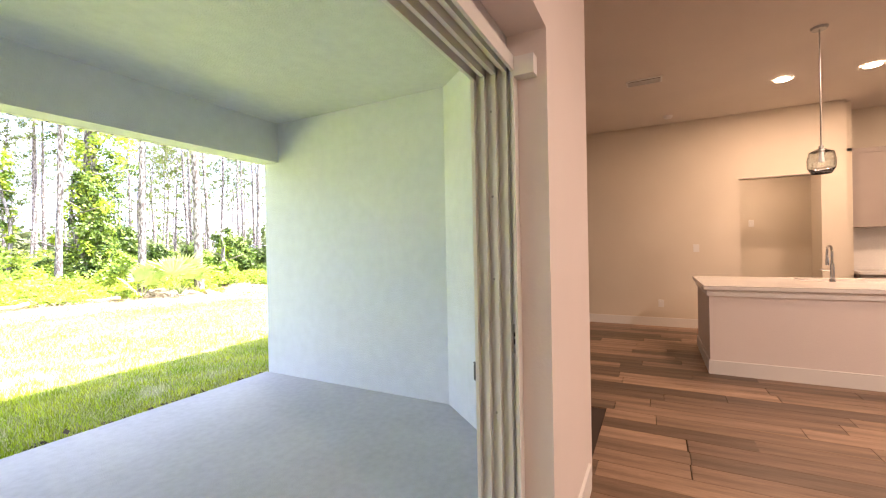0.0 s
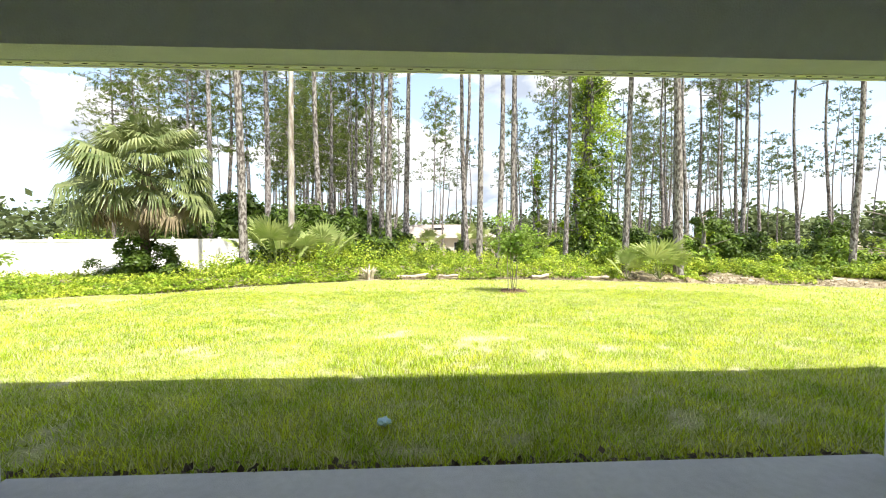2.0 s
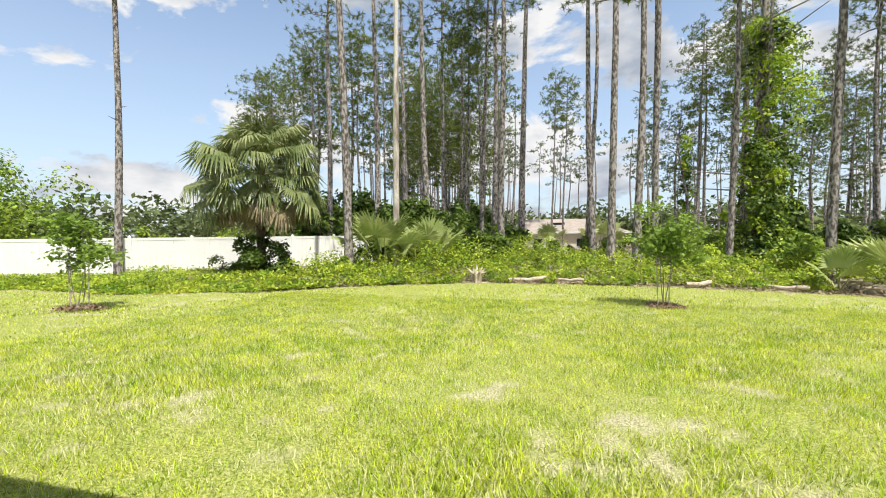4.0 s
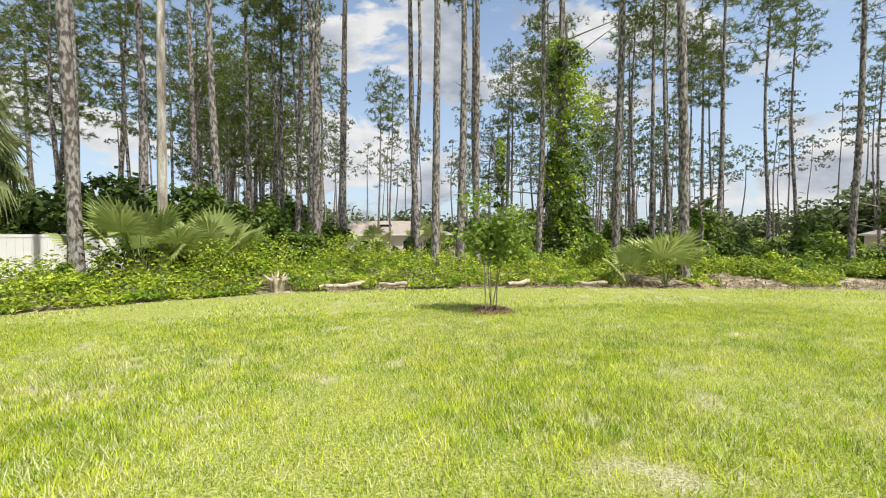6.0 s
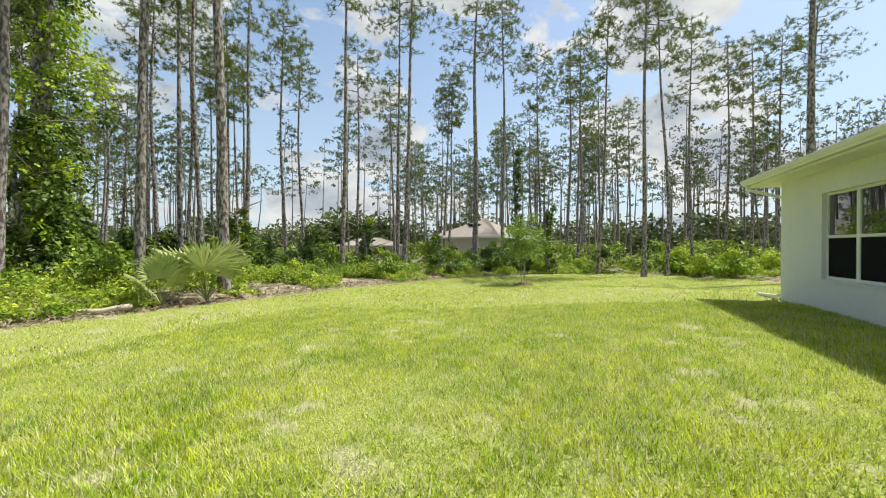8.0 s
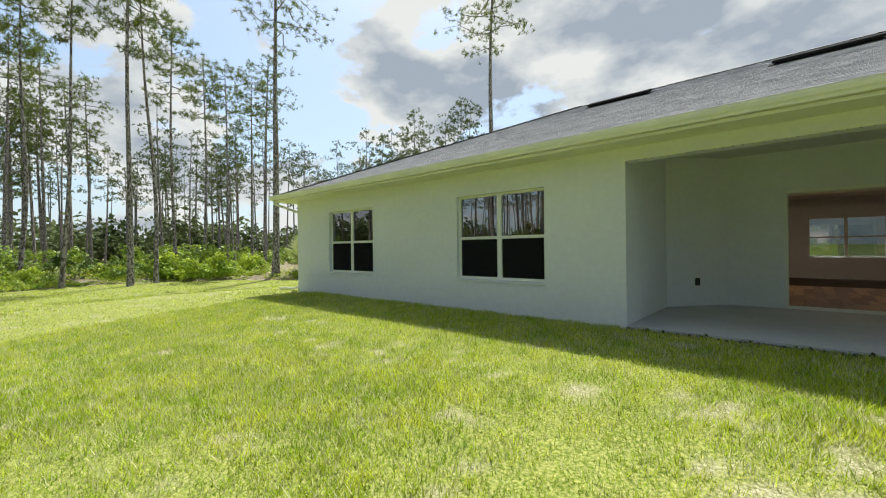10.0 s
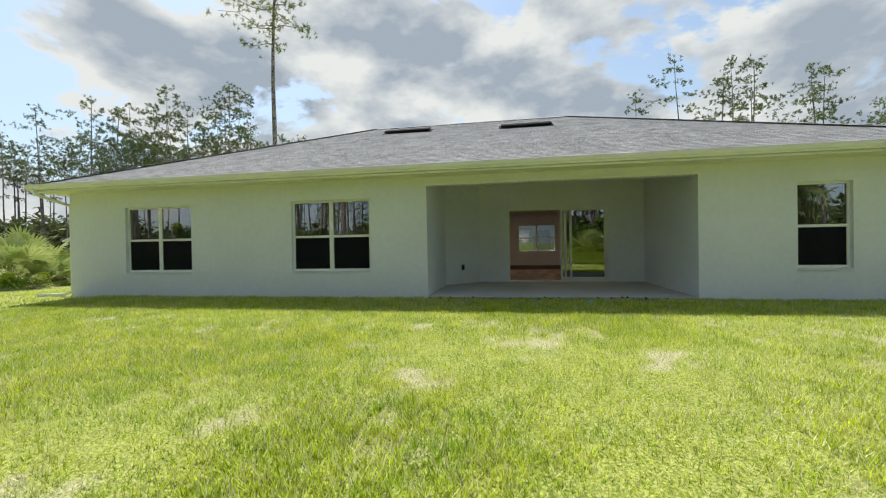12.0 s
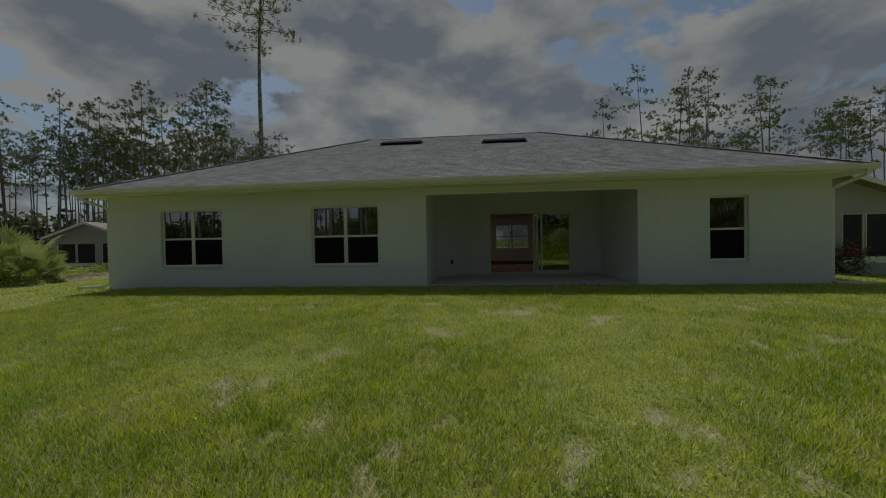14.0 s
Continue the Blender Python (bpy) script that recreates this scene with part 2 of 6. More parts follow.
def screen_material():
    m = bpy.data.materials.new("insect_screen")
    m.use_nodes = True
    n, l = m.node_tree.nodes, m.node_tree.links
    p = n["Principled BSDF"]
    p.inputs["Base Color"].default_value = (0.012, 0.013, 0.014, 1)
    p.inputs["Roughness"].default_value, p.inputs["Specular IOR Level"].default_value = 0.8, 0.08
    t = n.new("ShaderNodeBsdfTransparent")
    ms = n.new("ShaderNodeMixShader")
    ms.inputs[0].default_value = 0.86
    l.new(t.outputs[0], ms.inputs[1]); l.new(p.outputs[0], ms.inputs[2])
    l.new(ms.outputs[0], n["Material Output"].inputs[0])
    return m


SCREEN = screen_material()


def emitter(name, color, strength):
    m = bpy.data.materials.new(name)
    m.use_nodes = True
    p = m.node_tree.nodes["Principled BSDF"]
    p.inputs["Emission Color"].default_value = (*color, 1)
    p.inputs["Emission Strength"].default_value = strength
    return m


LAMP_GLOW = emitter("lamp_diffuser", (1.0, 0.78, 0.5), 14.0)
HALL_GLOW = emitter("hall_lamp_diffuser", (1.0, 0.72, 0.45), 4.0)


def ground_material():
    """Lawn soil and thatch inside the mown edge, leaf litter and sand outside it."""
    m = bpy.data.materials.new("ground_surface")
    m.use_nodes = True
    n, l = m.node_tree.nodes, m.node_tree.links
    p = n["Principled BSDF"]
    p.inputs["Roughness"].default_value, p.inputs["Specular IOR Level"].default_value = 0.95, 0.1
    tc = n.new("ShaderNodeTexCoord")

    def noise_mix(scale, a, b, lo, hi, detail=6):
        z = n.new("ShaderNodeTexNoise")
        z.inputs["Scale"].default_value, z.inputs["Detail"].default_value = scale, detail
        l.new(tc.outputs["Object"], z.inputs["Vector"])
        r = n.new("ShaderNodeMapRange")
        r.inputs[1].default_value, r.inputs[2].default_value = lo, hi
        l.new(z.outputs[0], r.inputs[0])
        x = n.new("ShaderNodeMix"); x.data_type = "RGBA"
        x.inputs["A"].default_value, x.inputs["B"].default_value = (*a, 1), (*b, 1)
        l.new(r.outputs[0], x.inputs["Factor"])
        return x.outputs["Result"]

    lawn = noise_mix(50.0, (0.12, 0.18, 0.018), (0.45, 0.45, 0.15), 0.36, 0.66, 6)
    bare = noise_mix(60.0, (0.52, 0.48, 0.33), (0.20, 0.21, 0.08), 0.40, 0.60, 8)
    wild = noise_mix(4.0, (0.16, 0.13, 0.08), (0.46, 0.40, 0.30), 0.42, 0.66, 8)

    def blend(fac_name, a, b):
        at = n.new("ShaderNodeAttribute"); at.attribute_name = fac_name
        x = n.new("ShaderNodeMix"); x.data_type = "RGBA"
        l.new(at.outputs["Fac"], x.inputs["Factor"]); l.new(a, x.inputs["A"]); l.new(b, x.inputs["B"])
        return x.outputs["Result"]

    col = blend("wild", blend("thin", lawn, bare), wild)
    l.new(col, p.inputs["Base Color"])
    z = n.new("ShaderNodeTexNoise")
    z.inputs["Scale"].default_value, z.inputs["Detail"].default_value = 120, 3
    l.new(tc.outputs["Object"], z.inputs["Vector"])
    b = n.new("ShaderNodeBump")
    b.inputs["Strength"].default_value, b.inputs["Distance"].default_value = 0.6, 0.012
    l.new(z.outputs[0], b.inputs["Height"]); l.new(b.outputs[0], p.inputs["Normal"])
    return m


GROUND = ground_material()

# ---- mesh helpers ----


def link(name, verts, faces, material, parent=None, label="", smooth=False):
    """Vertices (n, 3) and faces, all of one size, as one mesh object."""
    verts, faces = np.asarray(verts, dtype=np.float32), np.asarray(faces, dtype=np.int32)
    k = faces.shape[1]
    me = bpy.data.meshes.new(name)
    me.vertices.add(len(verts)); me.vertices.foreach_set("co", verts.ravel())
    me.loops.add(faces.size); me.loops.foreach_set("vertex_index", faces.ravel())
    me.polygons.add(len(faces)); me.polygons.foreach_set("loop_start", np.arange(0, faces.size, k, dtype=np.int32))
    me.update(calc_edges=True)
    me.validate()
    if smooth:
        me.polygons.foreach_set("use_smooth", [True] * len(me.polygons))
    me.materials.append(material)
    ob = new(name, me)
    if parent is not None:
        ob.parent = parent
    if label:
        ob["label"] = label
    return ob


def part(name, bm, material, parent=None, label="", smooth=False, bevel=0.0):
    if bevel:
        bmesh.ops.bevel(bm, geom=list(bm.edges), offset=bevel, segments=1, affect="EDGES")
    bmesh.ops.recalc_face_normals(bm, faces=list(bm.faces))
    me = bpy.data.meshes.new(name)
    bm.to_mesh(me)
    bm.free()
    if smooth:
        me.polygons.foreach_set("use_smooth", [True] * len(me.polygons))
    me.materials.append(material)
    ob = new(name, me)
    if parent is not None:
        ob.parent = parent
    if label:
        ob["label"] = label
    return ob


def empty(name, x=0, y=0, z=0, rz=0):
    ob = new(name)
    ob.matrix_basis = pose(x, y, z, 0, 0, rz)
    return ob


def add_box(bm, x0, y0, z0, x1, y1, z1):
    m = Matrix.LocRotScale(((x0 + x1) / 2, (y0 + y1) / 2, (z0 + z1) / 2), None, (abs(x1 - x0), abs(y1 - y0), abs(z1 - z0)))
    bmesh.ops.create_cube(bm, size=1, matrix=m)
    return bm


def boxes(*bs):
    bm = bmesh.new()
    for b in bs:
        add_box(bm, *b)
    return bm


def add_cyl(bm, a, b, r0, r1=None, seg=12):
    a, b = Vector(a), Vector(b)
    d = b - a
    m = Matrix.Translation((a + b) / 2) @ d.to_track_quat("Z", "Y").to_matrix().to_4x4()
    bmesh.ops.create_cone(bm, cap_ends=True, segments=seg, radius1=r0, radius2=r0 if r1 is None else r1, depth=d.length, matrix=m)
    return bm


def prism(outline, axis, a, b):
    """A closed outline of two coordinates drawn out along an axis from a to b."""
    bm = bmesh.new()
    put = {"x": lambda u, v, w: (w, u, v), "y": lambda u, v, w: (u, w, v), "z": lambda u, v, w: (u, v, w)}[axis]
    lo = [bm.verts.new(put(u, v, a)) for u, v in outline]
    hi = [bm.verts.new(put(u, v, b)) for u, v in outline]
    bm.faces.new(lo); bm.faces.new(hi[::-1])
    for i in range(len(lo)):
        j = (i + 1) % len(lo)
        bm.faces.new((lo[i], lo[j], hi[j], hi[i]))
    return bm


def wall_mesh(u0, u1, z0, z1, holes, thick, m):
    """A wall along its own x from u0 to u1, from y 0 to thick, with rectangular holes (u0, z0, u1, z1), laid by the pose m."""
    us = sorted({u0, u1, *[h[0] for h in holes], *[h[2] for h in holes]})
    zs = sorted({z0, z1, *[h[1] for h in holes], *[h[3] for h in holes]})
    solid = {}
    for i in range(len(us) - 1):
        for j in range(len(zs) - 1):
            uc, zc = (us[i] + us[i + 1]) / 2, (zs[j] + zs[j + 1]) / 2
            solid[i, j] = not any(h[0] < uc < h[2] and h[1] < zc < h[3] for h in holes)
    bm = bmesh.new()
    vs = {}

    def v(i, j, k):
        if (i, j, k) not in vs:
            vs[i, j, k] = bm.verts.new(m @ Vector((us[i], thick * k, zs[j])))
        return vs[i, j, k]

    for (i, j), s in solid.items():
        if not s:
            continue
        bm.faces.new((v(i, j, 0), v(i + 1, j, 0), v(i + 1, j + 1, 0), v(i, j + 1, 0)))
        bm.faces.new((v(i, j, 1), v(i, j + 1, 1), v(i + 1, j + 1, 1), v(i + 1, j, 1)))
        for (a, b, e) in (((i - 1, j), (i, j), (i, j + 1)), ((i + 1, j), (i + 1, j), (i + 1, j + 1)),
                          ((i, j - 1), (i, j), (i + 1, j)), ((i, j + 1), (i, j + 1), (i + 1, j + 1))):
            if not solid.get(a, False):
                bm.faces.new((v(*b, 0), v(*e, 0), v(*e, 1), v(*b, 1)))
    return bm


def tube(points, radii, seg=8):
    """Vertices and quads of a tube along points."""
    pts = np.asarray(points, float)
    n = len(pts)
    tang = np.gradient(pts, axis=0)
    tang /= np.linalg.norm(tang, axis=1)[:, None] + 1e-9
    ref = np.where(np.abs(tang[:, 2:3]) > 0.9, [[1.0, 0, 0]], [[0, 0, 1.0]])
    s = np.cross(tang, ref); s /= np.linalg.norm(s, axis=1)[:, None] + 1e-9
    t = np.cross(tang, s)
    a = np.linspace(0, 2 * np.pi, seg, endpoint=False)
    ring = np.cos(a)[None, :, None] * s[:, None, :] + np.sin(a)[None, :, None] * t[:, None, :]
    v = (pts[:, None, :] + ring * np.asarray(radii)[:, None, None]).reshape(-1, 3)
    i = np.arange(n - 1)[:, None] * seg
    j = np.arange(seg)[None, :]
    f = np.stack([i + j, i + (j + 1) % seg, i + seg + (j + 1) % seg, i + seg + j], -1).reshape(-1, 4)
    return v, f


def merge(parts):
    vs, fs, o = [], [], 0
    for v, f in parts:
        vs.append(v); fs.append(np.asarray(f) + o); o += len(v)
    return np.concatenate(vs), np.concatenate(fs)


def unit(rng, n):
    d = rng.normal(size=(n, 3))
    return d / np.linalg.norm(d, axis=1)[:, None]


def leaves(P, size, rng, aspect=0.5, up=0.35, spread=0.4, facing=None):
    """One pointed leaf (a quad) at each of the points, turned at random or towards a facing."""
    n = len(P)
    if facing is None:
        d = unit(rng, n); d[:, 2] = d[:, 2] * 0.6 + 0.05
        nn = unit(rng, n) + np.array([0, 0, up * 3])
    else:
        nn = facing * 1.1 + unit(rng, n) * 0.75 + np.array([0, 0, up])
        nn /= np.linalg.norm(nn, axis=1)[:, None] + 1e-9
        d = unit(rng, n) + np.array([0, 0, -0.35])
        d -= nn * (d * nn).sum(1)[:, None]
    d /= np.linalg.norm(d, axis=1)[:, None] + 1e-9
    s = np.cross(d, nn); s /= np.linalg.norm(s, axis=1)[:, None] + 1e-9
    L = (size * (1 + spread * rng.uniform(-1, 1, n)))[:, None]
    W = L * aspect * 0.5
    v = np.stack([P, P + d * L * 0.45 + s * W, P + d * L, P + d * L * 0.45 - s * W], 1).reshape(-1, 3)
    return v, np.arange(4 * n).reshape(-1, 4)


def clumps(rng, n, blobs):
    """Points on the leafy skins of lumps (centre, radii, share), and the way each skin faces."""
    P, N = [], []
    for c, r, share in blobs:
        m = max(3, int(n * share))
        d = unit(rng, m)
        d[:, 2] = np.where(d[:, 2] < -0.45, -d[:, 2], d[:, 2])
        q = rng.uniform(0.45, 1, (m, 1)) ** 0.5 * (1 + 0.22 * np.sin(d[:, :1] * 6 + d[:, 1:2] * 5 + c[0] * 9 + c[2] * 7))
        P.append(np.asarray(c) + d * np.asarray(r) * q); N.append(d)
    P, N = np.concatenate(P), np.concatenate(N)
    P[:, 2] = np.abs(P[:, 2])
    return P, N


def tufts(P, R, rng, k, width, up=0.3):
    """k thin needle triangles out of each point."""
    n = len(P)
    d = unit(rng, n * k); d[:, 2] += up
    d /= np.linalg.norm(d, axis=1)[:, None]
    b = np.repeat(P, k, 0)
    L = np.repeat(R, k)[:, None] * rng.uniform(0.6, 1.1, (n * k, 1))
    s = np.cross(d, unit(rng, n * k)); s /= np.linalg.norm(s, axis=1)[:, None] + 1e-9
    v = np.stack([b - s * width / 2 + d * L * 0.1, b + s * width / 2 + d * L * 0.1, b + d * L], 1).reshape(-1, 3)
    return v, np.arange(3 * n * k).reshape(-1, 3)


def value_noise(x, y, scale, seed=0):
    """Smooth random values from 0 to 1 over the plan."""
    r = np.random.default_rng(seed).uniform(size=(64, 64))
    u, v = np.asarray(x) * scale, np.asarray(y) * scale
    i, j = np.floor(u).astype(int), np.floor(v).astype(int)
    a, b = u - i, v - j
    a, b = a * a * (3 - 2 * a), b * b * (3 - 2 * b)
    g = lambda p, q: r[p % 64, q % 64]
    return (g(i, j) * (1 - a) + g(i + 1, j) * a) * (1 - b) + (g(i, j + 1) * (1 - a) + g(i + 1, j + 1) * a) * b


def smooth(a):
    a = np.clip(a, 0, 1)
    return a * a * (3 - 2 * a)


def ground_z(x, y):
    """The lawn falls away from the house."""
    x, y = np.asarray(x, float), np.asarray(y, float)
    s = np.maximum(np.maximum(smooth((-y - 1) / 9), smooth((-x - 1) / 8)), smooth((x - 19.5) / 6))
    return s * np.clip(-0.42 + 0.03 * (x - 6), -0.9, -0.42)


EDGE_X = [-22.8, -20, -15, -10.8, -5, 0.3, 3, 6.6, 9, 11.2, 13.9, 16.8, 19, 21.1, 23.4, 25.5, 30, 37, 60]
EDGE_Y = [-1.6, -6.5, -11.3, -13.5, -14.5, -14.6, -14.4, -14.5, -15.0, -15.2, -14.9, -14.0, -12.7, -11.3, -10.4, -9.9, -10.3, -7.5, -7]


def wildness(x, y):
    """Metres beyond the mown edge; negative on the lawn."""
    x, y = np.asarray(x, float), np.asarray(y, float)
    wob = 0.35 * (value_noise(x, y, 0.8, 5) - 0.5)
    south = np.interp(x, EDGE_X, EDGE_Y) - y
    west = np.interp(y, [-1.6, 3, 5.5, 7.2, 10, 14, 30], [-22.8, -21, -19.5, -16.4, -14.2, -15.5, -16]) - x
    return np.maximum(south, np.where(y > -1.6, west, -22.8 - x)) + wob


def thinness(x, y):
    """Where the lawn is worn: 0 full, 1 bare."""
    a = value_noise(x, y, 0.6, 11) * 0.16 + value_noise(x, y, 2.9, 12) * 0.46 + value_noise(x, y, 7.3, 13) * 0.38
    return smooth((a - 0.655) / 0.12)


def gz(x, y):
    return float(ground_z(x, y))


def set_kind(ob, kind="structure"):
    ob["kind"] = kind
    return ob

# ---- ground ----


def build_ground():
    def axis(lo, hi, step, far, fine0, fine1):
        inner = np.concatenate([np.arange(lo, fine0, step), np.arange(fine0, fine1, 0.15), np.arange(fine1, hi + step / 2, step)])
        out = np.geomspace(1, far, 12)
        return np.concatenate([(lo - out)[::-1], inner, hi + out])
    xs, ys = axis(-26, 38, 0.25, 1500, 0.0, 20.0), axis(-26, 16, 0.25, 1500, -12.0, -0.25)
    X, Y = np.meshgrid(xs, ys, indexing="ij")
    wild = wildness(X, Y)
    Z = ground_z(X, Y) + 0.05 * (value_noise(X, Y, 0.5, 3) - 0.5) * smooth((-Y - 0.5) / 2)
    Z = Z + smooth(wild / 1.5) * 0.22 * value_noise(X, Y, 0.9, 4)
    inside = (X > -0.02) & (X < 18.87) & (Y > -0.02) & (Y < 12.02)
    Z = np.where(inside, -0.12, Z)
    nx, ny = X.shape
    v = np.stack([X, Y, Z], -1).reshape(-1, 3)
    i, j = np.meshgrid(np.arange(nx - 1), np.arange(ny - 1), indexing="ij")
    a = (i * ny + j).ravel()
    ob = link("ground", v, np.stack([a, a + ny, a + ny + 1, a + 1], 1), GROUND, smooth=True)
    for name, val in (("wild", smooth((wild + 0.15) / 0.3)), ("thin", thinness(X, Y))):
        at = ob.data.attributes.new(name, "FLOAT", "POINT")
        at.data.foreach_set("value", np.asarray(val, dtype=np.float32).ravel())
    tagged(ob, "sunlit residential lawn falling gently towards the woods", "ground", kind="structure")


build_ground()

# ---- house shell ----
W, D = 18.85, 12.0            # house width and depth
LX0, LX1 = 9.18, 14.47      # lanai opening
BEAM_Z, LCEIL, SOFFIT_Z = 2.405, 2.83, 2.60
CH0, CH1 = 2.30, 3.285         # chamfer from the side wall to the back wall
BACK, INNER = 3.285, 3.58      # lanai back wall, both faces
DX0, DX1, DTOP = 10.84, 13.56, 2.13
FLOOR_Z, CEIL_Z = 0.08, 3.35
WT = 0.2
WINDOWS = [(1.63, 0.57, 3.463, 2.178), (6.043, 0.57, 7.907, 2.178), (16.135, 0.57, 17.02, 2.178)]
I = Matrix.Identity(4)


def structure(name, bm, material, label=""):
    ob = part(name, bm, material)
    return tagged(ob, label, kind="structure")


structure("wall_south_left", wall_mesh(0, LX0, -0.15, SOFFIT_Z + 0.1, WINDOWS[:2], WT, I), STUCCO, "pale grey-green stucco house wall with two twin windows")
structure("wall_south_right", wall_mesh(LX1, W, -0.15, SOFFIT_Z + 0.1, WINDOWS[2:], WT, I), STUCCO, "pale grey-green stucco house wall with one window")
structure("wall_lanai_beam", boxes((LX0, 0, BEAM_Z, LX1, 0.223, LCEIL + 0.1)), STUCCO, "stucco beam over the open patio")


def drip_screed():
    """A vinyl drip edge with weep slots along the foot of the beam."""
    beam = bpy.data.objects["wall_lanai_beam"]
    part("drip_screed", prism([(-0.016, BEAM_Z - 0.004), (0.03, BEAM_Z - 0.004), (0.03, BEAM_Z - 0.001), (-0.003, BEAM_Z - 0.001), (-0.003, BEAM_Z + 0.03), (-0.016, BEAM_Z + 0.004)], "x", LX0 + 0.01, LX1 - 0.01), WHITE, beam, "pale drip edge")
    n = int((LX1 - LX0) / 0.1)
    for i in range(n):
        x = LX0 + 0.05 + i * 0.1
        part("weep_slot", boxes((x, 0.004, BEAM_Z - 0.0065, x + 0.028, 0.011, BEAM_Z - 0.0045)), BLACK_METAL, beam)


drip_screed()
structure("wall_west", boxes((0, WT, -0.15, WT, D, SOFFIT_Z + 0.1)), STUCCO, "pale stucco end wall of the house")
structure("wall_east", boxes((W - WT, WT, -0.15, W, D, SOFFIT_Z + 0.1)), STUCCO, "pale stucco end wall of the house")
FRONT_WIN = (11.2, 0.75, 13.0, 2.05)
structure("wall_north", wall_mesh(WT, W - WT, -0.15, 2.7, [FRONT_WIN], WT, pose(0, D - WT, 0)), STUCCO, "street side wall with one window")
structure("wall_lanai_left", prism([(LX0, 0.2), (LX0, CH0), (10.03, CH1), (9.87, 3.43), (LX0 - WT, 2.38), (LX0 - WT, 0.2)], "z", -0.1, 2.89), STUCCO, "pale stucco side wall of the patio with an angled corner")
structure("wall_lanai_right", boxes((LX1, WT, -0.1, LX1 + WT, INNER, 2.89)), STUCCO, "pale stucco side wall of the patio")
structure("wall_lanai_back", wall_mesh(10.03, LX1, -0.1, CEIL_Z + 0.05, [(DX0, FLOOR_Z - 0.05, DX1, DTOP)], 0.14, pose(0, BACK, 0)), STUCCO, "pale stucco back wall of the patio around the sliding door")
structure("wall_lanai_back_inner", wall_mesh(9.87, LX1, FLOOR_Z, CEIL_Z, [(DX0 - 0.001, FLOOR_Z - 0.05, DX1 + 0.02, DTOP + 0.1)], INNER - BACK - 0.143, pose(0, BACK + 0.143, 0)), REVEAL, "painted inner face of the door wall")
structure("lanai_ceiling", boxes((LX0, 0.223, LCEIL, LX1, BACK, LCEIL + 0.06)), STUCCO_CEIL, "textured pale patio ceiling")
structure("patio_slab", boxes((LX0, -0.03, -0.14, LX1, BACK + 0.02, 0.05)), CONCRETE, "bare grey concrete patio slab")


def soil_edge():
    rng = np.random.default_rng(8)
    n = 700
    x = rng.uniform(LX0 - 0.05, LX1 + 0.05, n)
    y = -0.035 - np.abs(rng.normal(0, 0.05, n))
    P = np.stack([x, y, np.full(n, 0.0) + rng.uniform(-0.01, 0.03, n)], 1)
    v, f = leaves(P, 0.045, rng, 0.8, up=0.6)
    tagged(link("soil_edge", v, f, SOIL), "strip of dark bare soil along the slab edge", "soil", kind="stuff")


soil_edge()


# ---- roof ----
OV = 0.5
EAVE_Z = 2.74
SLOPE = 5 / 12
RY = 6.0


